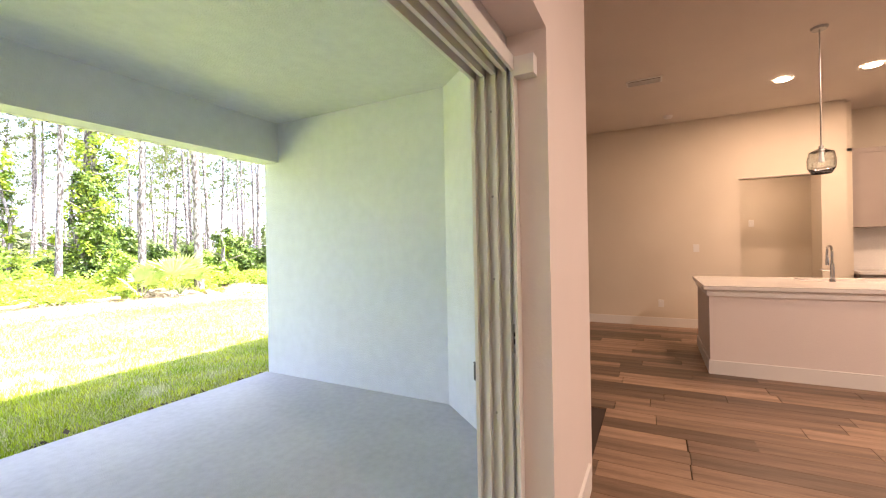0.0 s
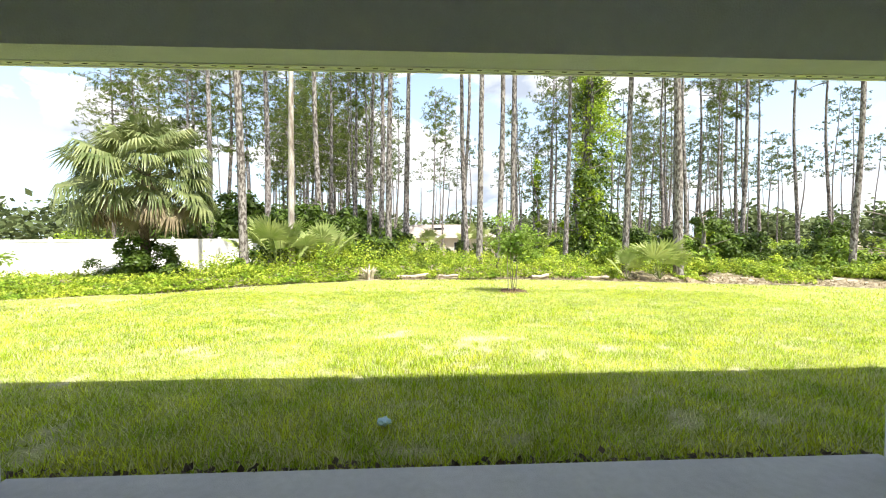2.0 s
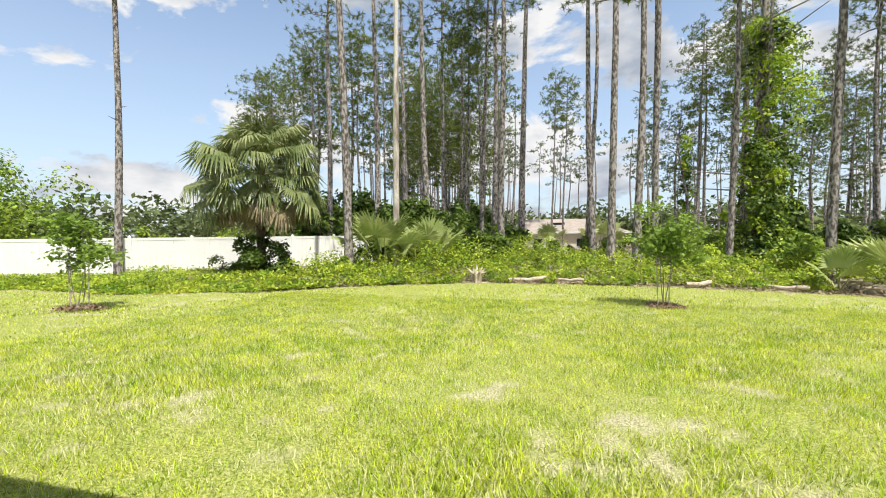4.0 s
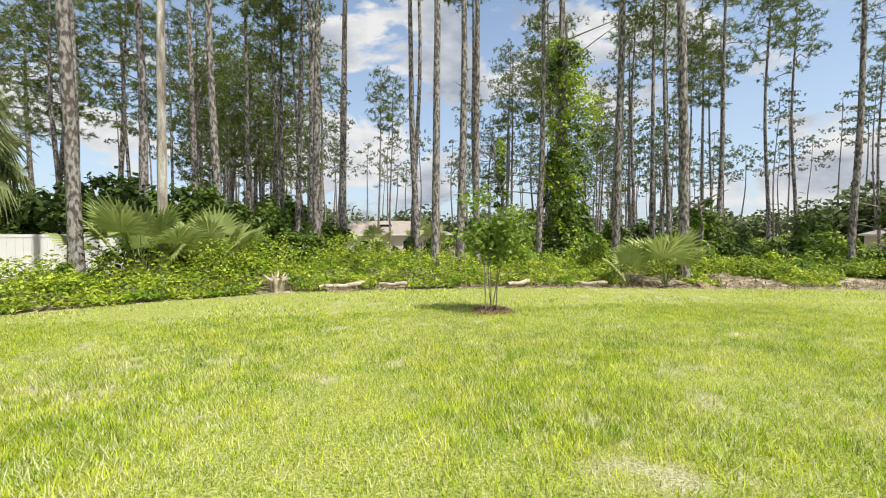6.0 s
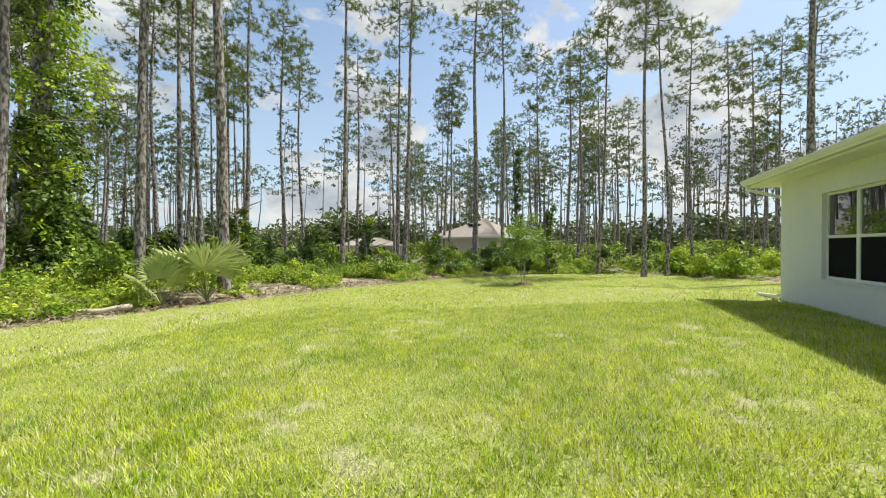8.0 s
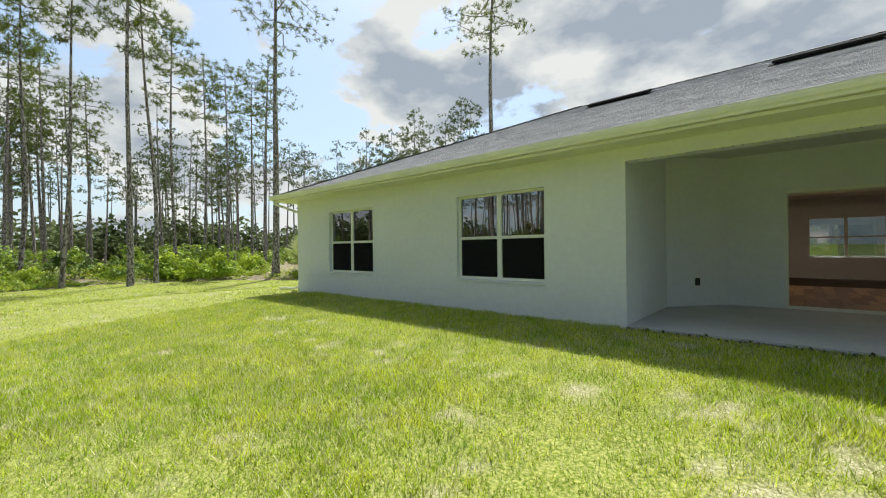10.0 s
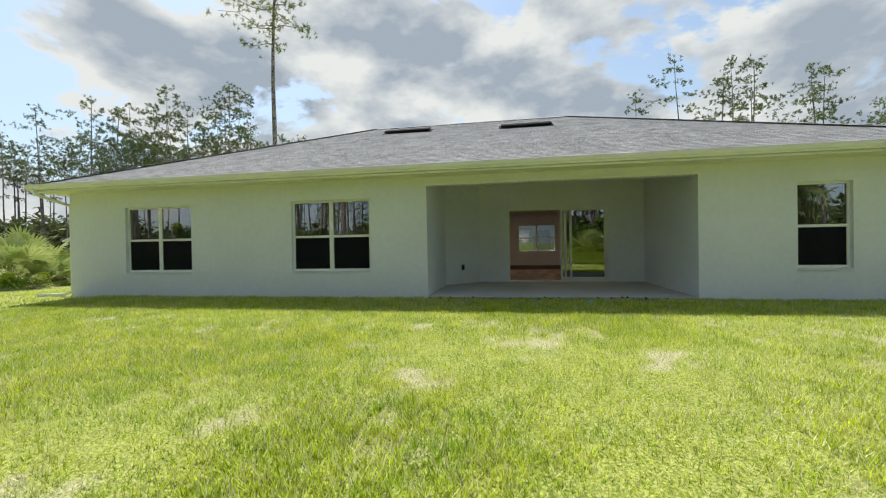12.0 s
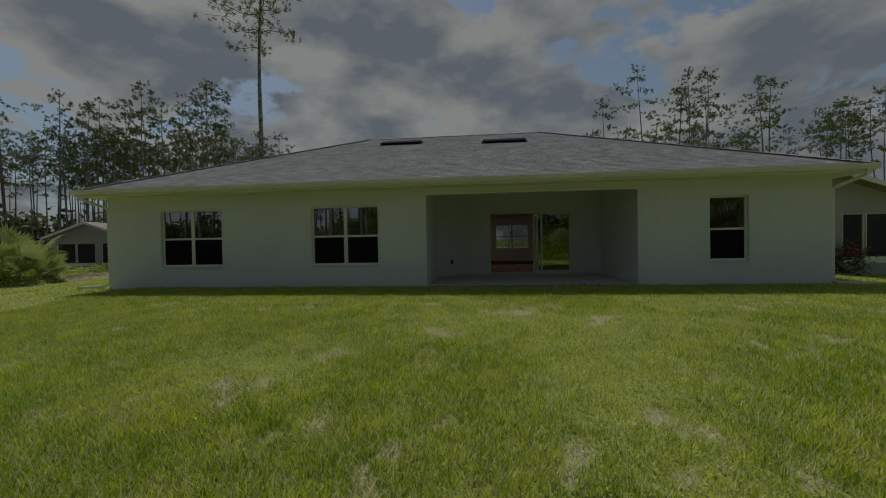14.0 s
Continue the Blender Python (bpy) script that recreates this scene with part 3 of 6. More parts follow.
def build_roof():
    roof = empty("roof")
    x0, x1, y0, y1 = -OV, W + OV, -OV, D + OV
    rz = EAVE_Z + (RY + OV) * SLOPE
    a, b = (RY, RY, rz), (W - RY, RY, rz)
    c = [(x0, y0, EAVE_Z), (x1, y0, EAVE_Z), (x1, y1, EAVE_Z), (x0, y1, EAVE_Z)]
    bm = bmesh.new()
    vs = [bm.verts.new(p) for p in (*c, a, b)]
    lo = [bm.verts.new((p[0], p[1], p[2] - 0.12)) for p in c]
    for f in ((0, 1, 5, 4), (1, 2, 5), (2, 3, 4, 5), (3, 0, 4)):
        bm.faces.new([vs[i] for i in f])
    for i in range(4):
        bm.faces.new((lo[i], lo[(i + 1) % 4], vs[(i + 1) % 4], vs[i]))
    part("roof_deck", bm, SHINGLE_BASE, roof)
    # shingle tabs, course by course, on the garden slope
    rng = np.random.default_rng(2)
    run = RY + OV
    n = int(run / 0.132)
    vv, ff = [], []
    o = 0
    for k in range(n):
        ya = y0 - 0.03 + k * run / n
        yb = ya + run / n * 1.12
        t = max(0.0, (ya - y0) / run)
        xa, xb = x0 + t * run + 0.02, x1 - t * run - 0.02
        x = xa - rng.uniform(0, 0.3)
        while x < xb:
            w = rng.uniform(0.16, 0.36)
            p, q = max(x, xa), min(x + w - 0.004, xb)
            if q - p > 0.03:
                h = 0.008 + rng.uniform(0, 0.005)
                za, zb = EAVE_Z + (ya - y0) * SLOPE, EAVE_Z + (yb - y0) * SLOPE
                vv += [(p, ya, za + 0.002), (q, ya, za + 0.002), (q, ya, za + h), (p, ya, za + h), (q, yb, zb + 0.003), (p, yb, zb + 0.003)]
                ff += [(o, o + 1, o + 2, o + 3), (o + 3, o + 2, o + 4, o + 5)]
                o += 6
            x += w
    ob = link("shingles", vv, ff, SHINGLE, roof, "grey architectural asphalt shingles")
    set_kind(ob, "stuff")
    # hip and ridge caps
    for p, q in (((x0, y0, EAVE_Z), a), ((x1, y0, EAVE_Z), b), (a, b)):
        p, q = Vector(p), Vector(q)
        bm = bmesh.new()
        m = int((q - p).length / 0.2)
        for i in range(m):
            u, v = p.lerp(q, i / m), p.lerp(q, (i + 1.25) / m)
            d = (q - p).normalized()
            s = d.cross(Vector((0, 0, 1))).normalized() * 0.13
            up = Vector((0, 0, 0.035))
            dn = Vector((0, 0, 0.012 if p.z < q.z - 0.1 else -0.022))
            ps = [bm.verts.new(z) for z in (u - s + dn, u + up, u + s + dn, v + s + dn - up * 0.3, v + up * 0.7, v - s + dn - up * 0.3)]
            bm.faces.new((ps[0], ps[1], ps[4], ps[5])); bm.faces.new((ps[1], ps[2], ps[3], ps[4]))
        part("ridge_cap", bm, SHINGLE, roof)
    part("soffit", boxes((x0 + 0.02, y0 + 0.02, SOFFIT_Z - 0.01, x1 - 0.02, 0.0, SOFFIT_Z + 0.012), (x0 + 0.02, 0, SOFFIT_Z - 0.01, 0, y1, SOFFIT_Z + 0.012), (W, 0, SOFFIT_Z - 0.01, x1 - 0.02, y1, SOFFIT_Z + 0.012)), SOFFIT, roof, "pale vented vinyl soffit")
    part("fascia", boxes((x0, y0, SOFFIT_Z - 0.02, x1, y0 + 0.02, EAVE_Z - 0.005), (x0, y0 + 0.02, SOFFIT_Z - 0.02, x0 + 0.02, y1, EAVE_Z - 0.005), (x1 - 0.02, y0 + 0.02, SOFFIT_Z - 0.02, x1, y1, EAVE_Z - 0.005)), WHITE, roof, "white aluminium fascia board")
    tagged(roof, "low grey hip roof of asphalt shingles with white eaves", "roof", kind="structure")


build_roof()


def build_gutter():
    g = empty("gutter")
    y = -OV
    prof = [(y - 0.002, 2.745), (y - 0.002, 2.625), (y - 0.075, 2.625), (y - 0.085, 2.65), (y - 0.105, 2.675), (y - 0.12, 2.715), (y - 0.125, 2.745), (y - 0.115, 2.745), (y - 0.105, 2.70), (y - 0.07, 2.64), (y - 0.012, 2.64), (y - 0.012, 2.745)]
    part("trough", prism(prof, "x", -OV - 0.02, W + OV + 0.02), WHITE, g)
    for i in range(30):
        x = -OV + 0.3 + i * 0.65
        part("hanger", boxes((x, y - 0.115, 2.737, x + 0.02, y - 0.004, 2.743)), WHITE, g)
    tagged(g, "white seamless metal gutter along the eave", "gutter")
    for sx, xw, out in ((1, W + 0.015, 1), (-1, -0.015, -1)):
        d = empty("downspout")
        x = xw + 0.04 * sx

        def leg(p, q, w=0.04):
            bm = bmesh.new()
            p, q = Vector(p), Vector(q)
            m = Matrix.Translation((p + q) / 2) @ (q - p).to_track_quat("Z", "Y").to_matrix().to_4x4() @ Matrix.Diagonal((2 * w, 1.5 * w, (q - p).length + 0.02, 1))
            bmesh.ops.create_cube(bm, size=1, matrix=m)
            return bm
        part("elbow", leg((x + 0.25 * sx, y - 0.06, 2.64), (x + 0.25 * sx, y - 0.03, 2.52)), WHITE, d)
        part("offset", leg((x + 0.25 * sx, y - 0.03, 2.52), (x, 0.08, 2.28)), WHITE, d)
        part("pipe", leg((x, 0.08, 2.28), (x, 0.08, 0.12)), WHITE, d)
        part("kickout", leg((x, 0.08, 0.12), (x + 0.14 * sx, 0.0, 0.055)), WHITE, d)
        part("extension", leg((x + 0.14 * sx, 0.0, 0.055), (x + 0.85 * sx, -0.1, gz(x + 0.85 * sx, -0.1) + 0.035)), WHITE, d)
        part("strap", boxes((x - 0.05, 0.03, 1.2, x + 0.05, 0.13, 1.23)), WHITE, d)
        tagged(d, "white metal downspout with a ground extension at the house corner", "downspout", group="downspouts")


build_gutter()


def roof_vent(x, y):
    v = empty("roof_vent", x, y, EAVE_Z + (y + OV) * SLOPE)
    ang = math.atan(SLOPE)
    r = Matrix.Rotation(ang, 4, "X")
    bm = boxes((0, 0, 0.05, 1.5, 0.36, 0.10))
    bm.transform(r)
    part("hood", bm, BLACK_METAL, v, bevel=0.008)
    bm = boxes((0.03, 0.04, -0.02, 1.47, 0.32, 0.047))
    bm.transform(r)
    part("throat", bm, BLACK_METAL, v)
    bm = boxes((-0.06, -0.06, 0.018, 1.56, 0.5, 0.022))
    bm.transform(r)
    part("flashing", bm, BLACK_METAL, v)
    tagged(v, "long low black metal vent near the roof ridge", "vent", group="roof vents")


roof_vent(6.84, 4.5)
roof_vent(10.66, 4.0)

# ---- windows ----


def build_window(number, x0, z0, x1, z1, twin):
    w = empty(f"window_{number}", (x0 + x1) / 2, 0.0, z0)
    hw, h = (x1 - x0) / 2, z1 - z0
    ya, yb = 0.075, 0.145
    f = 0.045
    part("window_frame", boxes((-hw, ya, 0.03, -hw + f, yb, h), (hw - f, ya, 0.03, hw, yb, h), (-hw + f, ya, h - f, hw - f, yb, h), (-hw + f, ya, 0.03, hw - f, yb, 0.03 + f)), WHITE, w, "white vinyl window frame")
    part("window_sill", prism([(-0.02, -0.005), (0.16, -0.005), (0.16, 0.032), (-0.02, 0.012)], "x", -hw - 0.015, hw + 0.015), STUCCO, w, "sloped stucco window sill")
    spans = [(-hw + f, -0.045), (0.045, hw - f)] if twin else [(-hw + f, hw - f)]
    if twin:
        part("mullion", boxes((-0.045, ya - 0.004, 0.03 + f, 0.045, yb, h - f)), WHITE, w)
    mid = 0.03 + (h - 0.03) * 0.49
    for a, b in spans:
        part("meeting_rail", boxes((a, ya - 0.006, mid - 0.025, b, yb, mid + 0.025)), WHITE, w)
        part("lower_sash", boxes((a, ya + 0.014, 0.03 + f, a + 0.028, yb - 0.02, mid - 0.025), (b - 0.028, ya + 0.014, 0.03 + f, b, yb - 0.02, mid - 0.025), (a + 0.028, ya + 0.014, 0.03 + f, b - 0.028, yb - 0.02, 0.03 + f + 0.03)), WHITE, w)
        for za, zb, y in ((0.03 + f, mid - 0.025, ya + 0.045), (mid + 0.025, h - f, ya + 0.022)):
            pane = part("pane", boxes((a + 0.002, y, za + 0.002, b - 0.002, y + 0.006, zb - 0.002)), SOLAR_GLASS, w)
            pane.visible_shadow = False
        part("insect_screen", boxes((a + 0.01, ya + 0.008, 0.035 + f, b - 0.01, ya + 0.0095, mid - 0.03)), SCREEN, w, "dark insect screen")
        bl = empty("window_blind", (x0 + x1) / 2, 0.185, z0)
        part("headrail", boxes((a, -0.005, h - 0.07, b, 0.035, h - 0.03)), BLIND, bl)
        n = 26
        first = None
        for i in range(n):
            z = h - 0.1 - i * 0.031
            if first is None:
                bm = boxes((a + 0.01, -0.018, -0.001, b - 0.01, 0.018, 0.0012))
                bm.transform(Matrix.Rotation(radians(5), 4, "X"))
                first = part("slat", bm, BLIND, bl)
                first.location = (0, 0.02, z)
            else:
                s = first.copy()
                scene.collection.objects.link(s)
                s.parent = bl
                s.location = (0, 0.02, z)
        tagged(bl, "white slatted blind half lowered behind the glass", "blind", group="window blinds")
    tagged(w, "white vinyl twin single-hung window in stucco" if twin else "white vinyl single-hung window in stucco", "window", kind="structure")


for k, (a, b, c, d) in enumerate(WINDOWS):
    build_window(k + 1, a, b, c, d, k < 2)


def front_window():
    x0, z0, x1, z1 = FRONT_WIN
    w = empty("window_4", (x0 + x1) / 2, D - 0.1, z0)
    hw, h = (x1 - x0) / 2, z1 - z0
    part("window_frame", boxes((-hw, -0.04, 0, -hw + 0.05, 0.04, h), (hw - 0.05, -0.04, 0, hw, 0.04, h), (-hw + 0.05, -0.04, h - 0.05, hw - 0.05, 0.04, h), (-hw + 0.05, -0.04, 0, hw - 0.05, 0.04, 0.05), (-0.04, -0.045, 0.05, 0.04, 0.04, h - 0.05)), WHITE, w)
    for a, b in ((-hw + 0.05, -0.04), (0.04, hw - 0.05)):
        part("pane", boxes((a, 0, 0.05, b, 0.006, h - 0.05)), SOLAR_GLASS, w).visible_shadow = False
        part("meeting_rail", boxes((a, -0.035, h / 2 - 0.02, b, 0.035, h / 2 + 0.02)), WHITE, w)
    tagged(w, "white twin window in the street wall", "window", kind="structure")


front_window()

# ---- sliding door ----


def sliding_door():
    d = empty("door_1", DX0, BACK, 0)
    wdt, top = DX1 - DX0, DTOP
    ya, yb = 0.004, 0.184
    tracks = [0.014 + 0.044 * i for i in range(5)]
    # jamb: a back plate with ribs between the channels
    for side, x in ((1, 0.0), (-1, wdt)):
        bs = [(x, ya, 0.06, x + 0.016 * side, yb, top)]
        bs += [(x + 0.016 * side, y - 0.007, 0.06, x + 0.042 * side, y + 0.007, top) for y in tracks[:-1]]
        bs += [(x + 0.016 * side, yb - 0.012, 0.06, x + 0.048 * side, yb, top)]
        bs = [(min(b[0], b[3]), b[1], b[2], max(b[0], b[3]), b[4], b[5]) for b in bs]
        part("jamb", boxes(*bs), ALU, d, "white ribbed aluminium door jamb")
    bs = [(0.016, ya, top - 0.016, wdt - 0.016, yb, top)]
    bs += [(0.016, y - 0.007, top - 0.05, wdt - 0.016, y + 0.007, top - 0.016) for y in tracks[:-1]]
    bs += [(0.016, yb - 0.012, top - 0.055, wdt - 0.016, yb, top - 0.016)]
    part("head_track", boxes(*bs), ALU, d, "white aluminium head with three tracks")
    bs = [(0, ya - 0.01, 0.045, wdt, yb, 0.075)] + [(0.02, y - 0.003, 0.075, wdt - 0.02, y + 0.003, 0.092) for y in tracks[:-1]]
    part("sill_track", boxes(*bs), ALU, d, "aluminium sill track")
    for y in (tracks[1] + 0.024, tracks[3] + 0.022):
        for z in (0.32, 0.78, 1.3, 1.62, 1.95):
            part("screw", add_cyl(bmesh.new(), (0.0155, y, z), (0.019, y, z), 0.005, seg=8), STEEL, d)
    kp = part("strike", boxes((0.016, tracks[3] + 0.008, 1.02, 0.021, tracks[3] + 0.036, 1.13)), STEEL, d, "steel lock keeper")
    part("strike_slot", boxes((0.021, tracks[3] + 0.014, 1.055, 0.026, tracks[3] + 0.03, 1.075), (0.021, tracks[3] + 0.014, 1.085, 0.026, tracks[3] + 0.03, 1.10)), BLACK_METAL, kp)
    part("corner_bracket", boxes((0.0, yb + 0.001, top - 0.075, 0.05, yb + 0.075, top - 0.005)), WHITE, d, "white plastic corner block")
    for k, (a, b) in enumerate(((1.46, wdt - 0.05), (1.56, wdt - 0.045), (1.70, wdt - 0.042))):
        y = (tracks[3] + 0.022, tracks[2] + 0.022, tracks[1] + 0.022)[k]
        p = part("door_panel", boxes((a, y - 0.017, 0.095, a + 0.06, y + 0.017, top - 0.03), (b - 0.06, y - 0.017, 0.095, b, y + 0.017, top - 0.03), (a + 0.06, y - 0.017, top - 0.095, b - 0.06, y + 0.017, top - 0.03), (a + 0.06, y - 0.017, 0.095, b - 0.06, y + 0.017, 0.175)), ALU, d, "white framed sliding glass panel, pushed open")
        g = part("glass", boxes((a + 0.06, y - 0.003, 0.175, b - 0.06, y + 0.003, top - 0.095)), SOLAR_GLASS, p)
        g.visible_shadow = False
        if k == 0:
            part("pull_handle", boxes((a + 0.02, y + 0.017, 0.95, a + 0.04, y + 0.045, 1.2)), ALU, p)
    tagged(d, "white aluminium triple sliding glass door standing open", "door", kind="structure")


sliding_door()


def outlet(x, y, z, rz, label, group=""):
    o = empty("outlet", x, y, z, rz)
    part("cover", boxes((-0.045, -0.03, -0.065, 0.045, 0.0, 0.065)), DARK_PLASTIC, o, bevel=0.006)
    part("flap", boxes((-0.035, -0.036, -0.055, 0.035, -0.031, 0.055)), DARK_PLASTIC, o)
    part("hinge", boxes((-0.04, -0.035, 0.066, 0.04, -0.005, 0.075)), DARK_PLASTIC, o)
    tagged(o, label, "outlet", group)


outlet(9.585, 2.77, 0.50, 49, "dark weatherproof outlet cover on the angled stucco wall")

# ---- inside ----
structure("floor", boxes((WT, WT, -0.1, LX0 - WT, D - WT, FLOOR_Z - 0.012), (LX0 - WT, INNER - 0.29, -0.1, LX1 + 0.2, D - WT, FLOOR_Z - 0.012), (LX1 + 0.2, WT, -0.1, W - WT, D - WT, FLOOR_Z - 0.012)), SUBFLOOR, "brown vinyl plank floor")
LOW = 2.66
structure("ceiling", boxes((WT, WT, LOW, 4.1, D - WT, LOW + 0.06), (4.1, WT, LOW, LX0 - 0.2, 2.2, LOW + 0.06), (4.1, 2.14, LOW + 0.06, LX0 - 0.2, 2.2, CEIL_Z), (4.1, 2.2, CEIL_Z, LX1 + 0.2, 10.4, CEIL_Z + 0.06), (4.1, 10.4, LOW, LX1 + 0.2, 10.46, CEIL_Z), (4.1, 10.46, LOW, LX1 + 0.2, D - WT, LOW + 0.06), (LX1 + 0.2, WT, LOW, W - WT, D - WT, LOW + 0.06)), CEIL_PAINT, "plain painted high ceiling")
WX = 4.85
structure("wall_kitchen_west", wall_mesh(2.2, 6.27, FLOOR_Z - 0.1, CEIL_Z, [(5.07, FLOOR_Z - 0.1, 6.0, 2.365)], 0.14, pose(WX, 0, 0, 0, 0, 90)), DRYWALL, "cream painted wall with a doorway to a hall")
structure("wall_kitchen_back", boxes((4.1, 6.27, FLOOR_Z - 0.1, 4.2, 10.4, CEIL_Z), (4.1, 10.4, FLOOR_Z - 0.1, 4.2, D - WT, 2.66), (4.2, 6.27, FLOOR_Z - 0.1, 4.71, 6.37, CEIL_Z)), DRYWALL, "cream painted kitchen wall")
structure("wall_hall", boxes((3.3, 4.2, FLOOR_Z - 0.1, 3.4, 6.27, LOW), (3.4, 4.2, FLOOR_Z - 0.1, 4.71, 4.3, LOW), (3.4, 6.27, FLOOR_Z - 0.1, 4.1, 6.37, LOW), (4.1, 4.2, LOW, 4.71, 6.37, LOW + 0.04)), DRYWALL, "cream painted hall walls")
structure("wall_great_room_east", boxes((LX1 + 0.003, INNER + 0.003, FLOOR_Z - 0.1, LX1 + 0.2, 10.4, CEIL_Z), (LX1 + 0.003, 10.4, FLOOR_Z - 0.1, LX1 + 0.2, D - WT, 2.66)), DRYWALL, "cream painted room wall")
structure("wall_nook_west", boxes((WX - 0.14, WT, FLOOR_Z - 0.1, WX, 2.2, 2.66)), DRYWALL, "cream painted wall")
structure("wall_bedroom", boxes((WT, 4.2, FLOOR_Z - 0.1, 3.3, 4.3, 2.66)), DRYWALL, "painted partition")
structure("wall_bedroom_east", boxes((LX1 + 0.2, 4.5, FLOOR_Z - 0.1, W - WT, 4.6, 2.66)), DRYWALL, "painted partition")


def skirting(name, *bs):
    ob = structure(name, boxes(*bs), TRIM, "white painted baseboard")
    return ob


skirting("baseboard_west", (WX, WT + 0.01, FLOOR_Z, WX + 0.015, 5.07, FLOOR_Z + 0.14), (WX, 6.0, FLOOR_Z, WX + 0.015, 6.27, FLOOR_Z + 0.14))
skirting("baseboard_door", (10.0, INNER, FLOOR_Z, DX0 + 0.001, INNER + 0.015, FLOOR_Z + 0.14))
# Taupe strip stands in for the thin shadow above the opening.
structure("doorway_shadow_line", boxes((WX - 0.005, 5.05, 2.366, WX + 0.006, 6.02, 2.376)), CABINET, "thin taupe strip painted as the shadow line over the doorway")


def island():
    x0, x1, y0, y1 = 6.1, 7.385, 4.41, 7.4
    i = empty("kitchen_island", (x0 + x1) / 2, (y0 + y1) / 2, FLOOR_Z)
    cx, cy = (x0 + x1) / 2, (y0 + y1) / 2
    hx, hy = (x1 - x0) / 2, (y1 - y0) / 2
    part("body", boxes((-hx, -hy, 0, hx, hy, 0.865)), REVEAL, i, "white painted drywall island base")
    part("trim_band", boxes((-hx - 0.02, -hy - 0.02, 0.80, hx + 0.02, hy + 0.02, 0.862)), TRIM, i)
    part("baseboard", boxes((hx, -hy - 0.014, 0, hx + 0.014, hy, 0.14), (-hx, -hy - 0.014, 0, hx, -hy, 0.14)), TRIM, i)
    sx0, sx1, sy0, sy1 = 5.98 + 0.12 - cx, 6.45 - cx, 5.35 - cy, 6.2 - cy
    bm = wall_mesh(-hx - 0.05, hx + 0.05, -hy - 0.05, hy + 0.05, [(-hx + 0.1, sy0, -hx + 0.5, sy1)], 0.04, Matrix(((1, 0, 0, 0), (0, 0, 1, 0), (0, 1, 0, 0.866), (0, 0, 0, 1))))
    part("countertop", bm, QUARTZ, i, "white quartz countertop with a sink cut-out")
    s = part("sink", boxes((-hx + 0.1, sy0, 0.70, -hx + 0.5, sy1, 0.71), (-hx + 0.09, sy0, 0.71, -hx + 0.1, sy1, 0.865), (-hx + 0.5, sy0, 0.71, -hx + 0.51, sy1, 0.865), (-hx + 0.1, sy0 - 0.01, 0.71, -hx + 0.5, sy0, 0.865), (-hx + 0.1, sy1, 0.71, -hx + 0.5, sy1 + 0.01, 0.865)), STEEL, i, "steel undermount sink")
    tagged(i, "white kitchen island with a pale quartz top and sink", "kitchen island")
    f = empty("faucet", 6.68, 5.57, FLOOR_Z + 0.907)
    part("base", add_cyl(bmesh.new(), (0, 0, 0), (0, 0, 0.03), 0.028, 0.024, 16), CHROME, f, smooth=False)
    part("column", add_cyl(bmesh.new(), (0, 0, 0.03), (0, 0, 0.19), 0.021, 0.019, 16), CHROME, f)
    pts = [(0, 0, 0.19)] + [(-0.07 + 0.07 * math.cos(a), 0, 0.31 + 0.07 * math.sin(a)) for a in np.linspace(0, math.pi, 9)] + [(-0.14, 0, 0.25)]
    v, q = tube(pts, [0.012] * len(pts), 10)
    link("spout", v, q, CHROME, f, smooth=True)
    part("spray_head", add_cyl(bmesh.new(), (-0.14, 0, 0.255), (-0.14, 0, 0.17), 0.014, 0.017, 12), CHROME, f)
    part("lever", add_cyl(bmesh.new(), (0, -0.02, 0.12), (0, -0.10, 0.13), 0.008, 0.007, 8), CHROME, f)
    tagged(f, "tall chrome pull-down kitchen faucet on the island", "faucet")


island()


def kitchen_units():
    for k in range(4):
        y0 = 6.40 + k * 0.62
        c = empty("wall_cabinet", 4.2, y0, 1.60)
        part("body", boxes((0.003, 0, 0, 0.31, 0.617, 1.12)), CABINET, c)
        dr = part("door", boxes((0.312, 0.006, 0.005, 0.328, 0.611, 1.115)), CABINET, c)
        part("rail", boxes((0.328, 0.006, 1.045, 0.336, 0.611, 1.115), (0.328, 0.006, 0.005, 0.336, 0.611, 0.075), (0.328, 0.006, 0.075, 0.336, 0.076, 1.045), (0.328, 0.541, 0.075, 0.336, 0.611, 1.045)), CABINET, dr)
        part("pull", boxes((0.336, 0.56, 0.1, 0.36, 0.572, 0.25)), STEEL, dr)
        tagged(c, "taupe shaker wall cabinet over the kitchen counter", "cabinet", group="kitchen wall cabinets")
        b = empty("base_cabinet", 4.2, y0, FLOOR_Z)
        part("body", boxes((0.003, 0, 0.1, 0.58, 0.617, 0.87)), CABINET, b)
        part("toe_kick", boxes((0.003, 0, 0, 0.5, 0.617, 0.1)), BLACK_METAL, b)
        part("door", boxes((0.582, 0.006, 0.11, 0.60, 0.611, 0.86)), CABINET, b)
        tagged(b, "taupe shaker base cabinet on the plank floor", "cabinet", group="kitchen base cabinets")
    structure("backsplash", boxes((4.203, 6.40, 0.99, 4.215, 8.88, 1.60)), QUARTZ, "pale backsplash above the counter")
    t = part("worktop", boxes((4.205, 6.375, FLOOR_Z + 0.872, 4.84, 8.9, FLOOR_Z + 0.91)), QUARTZ)
    tagged(t, "white quartz worktop along the kitchen wall", "worktop")


kitchen_units()


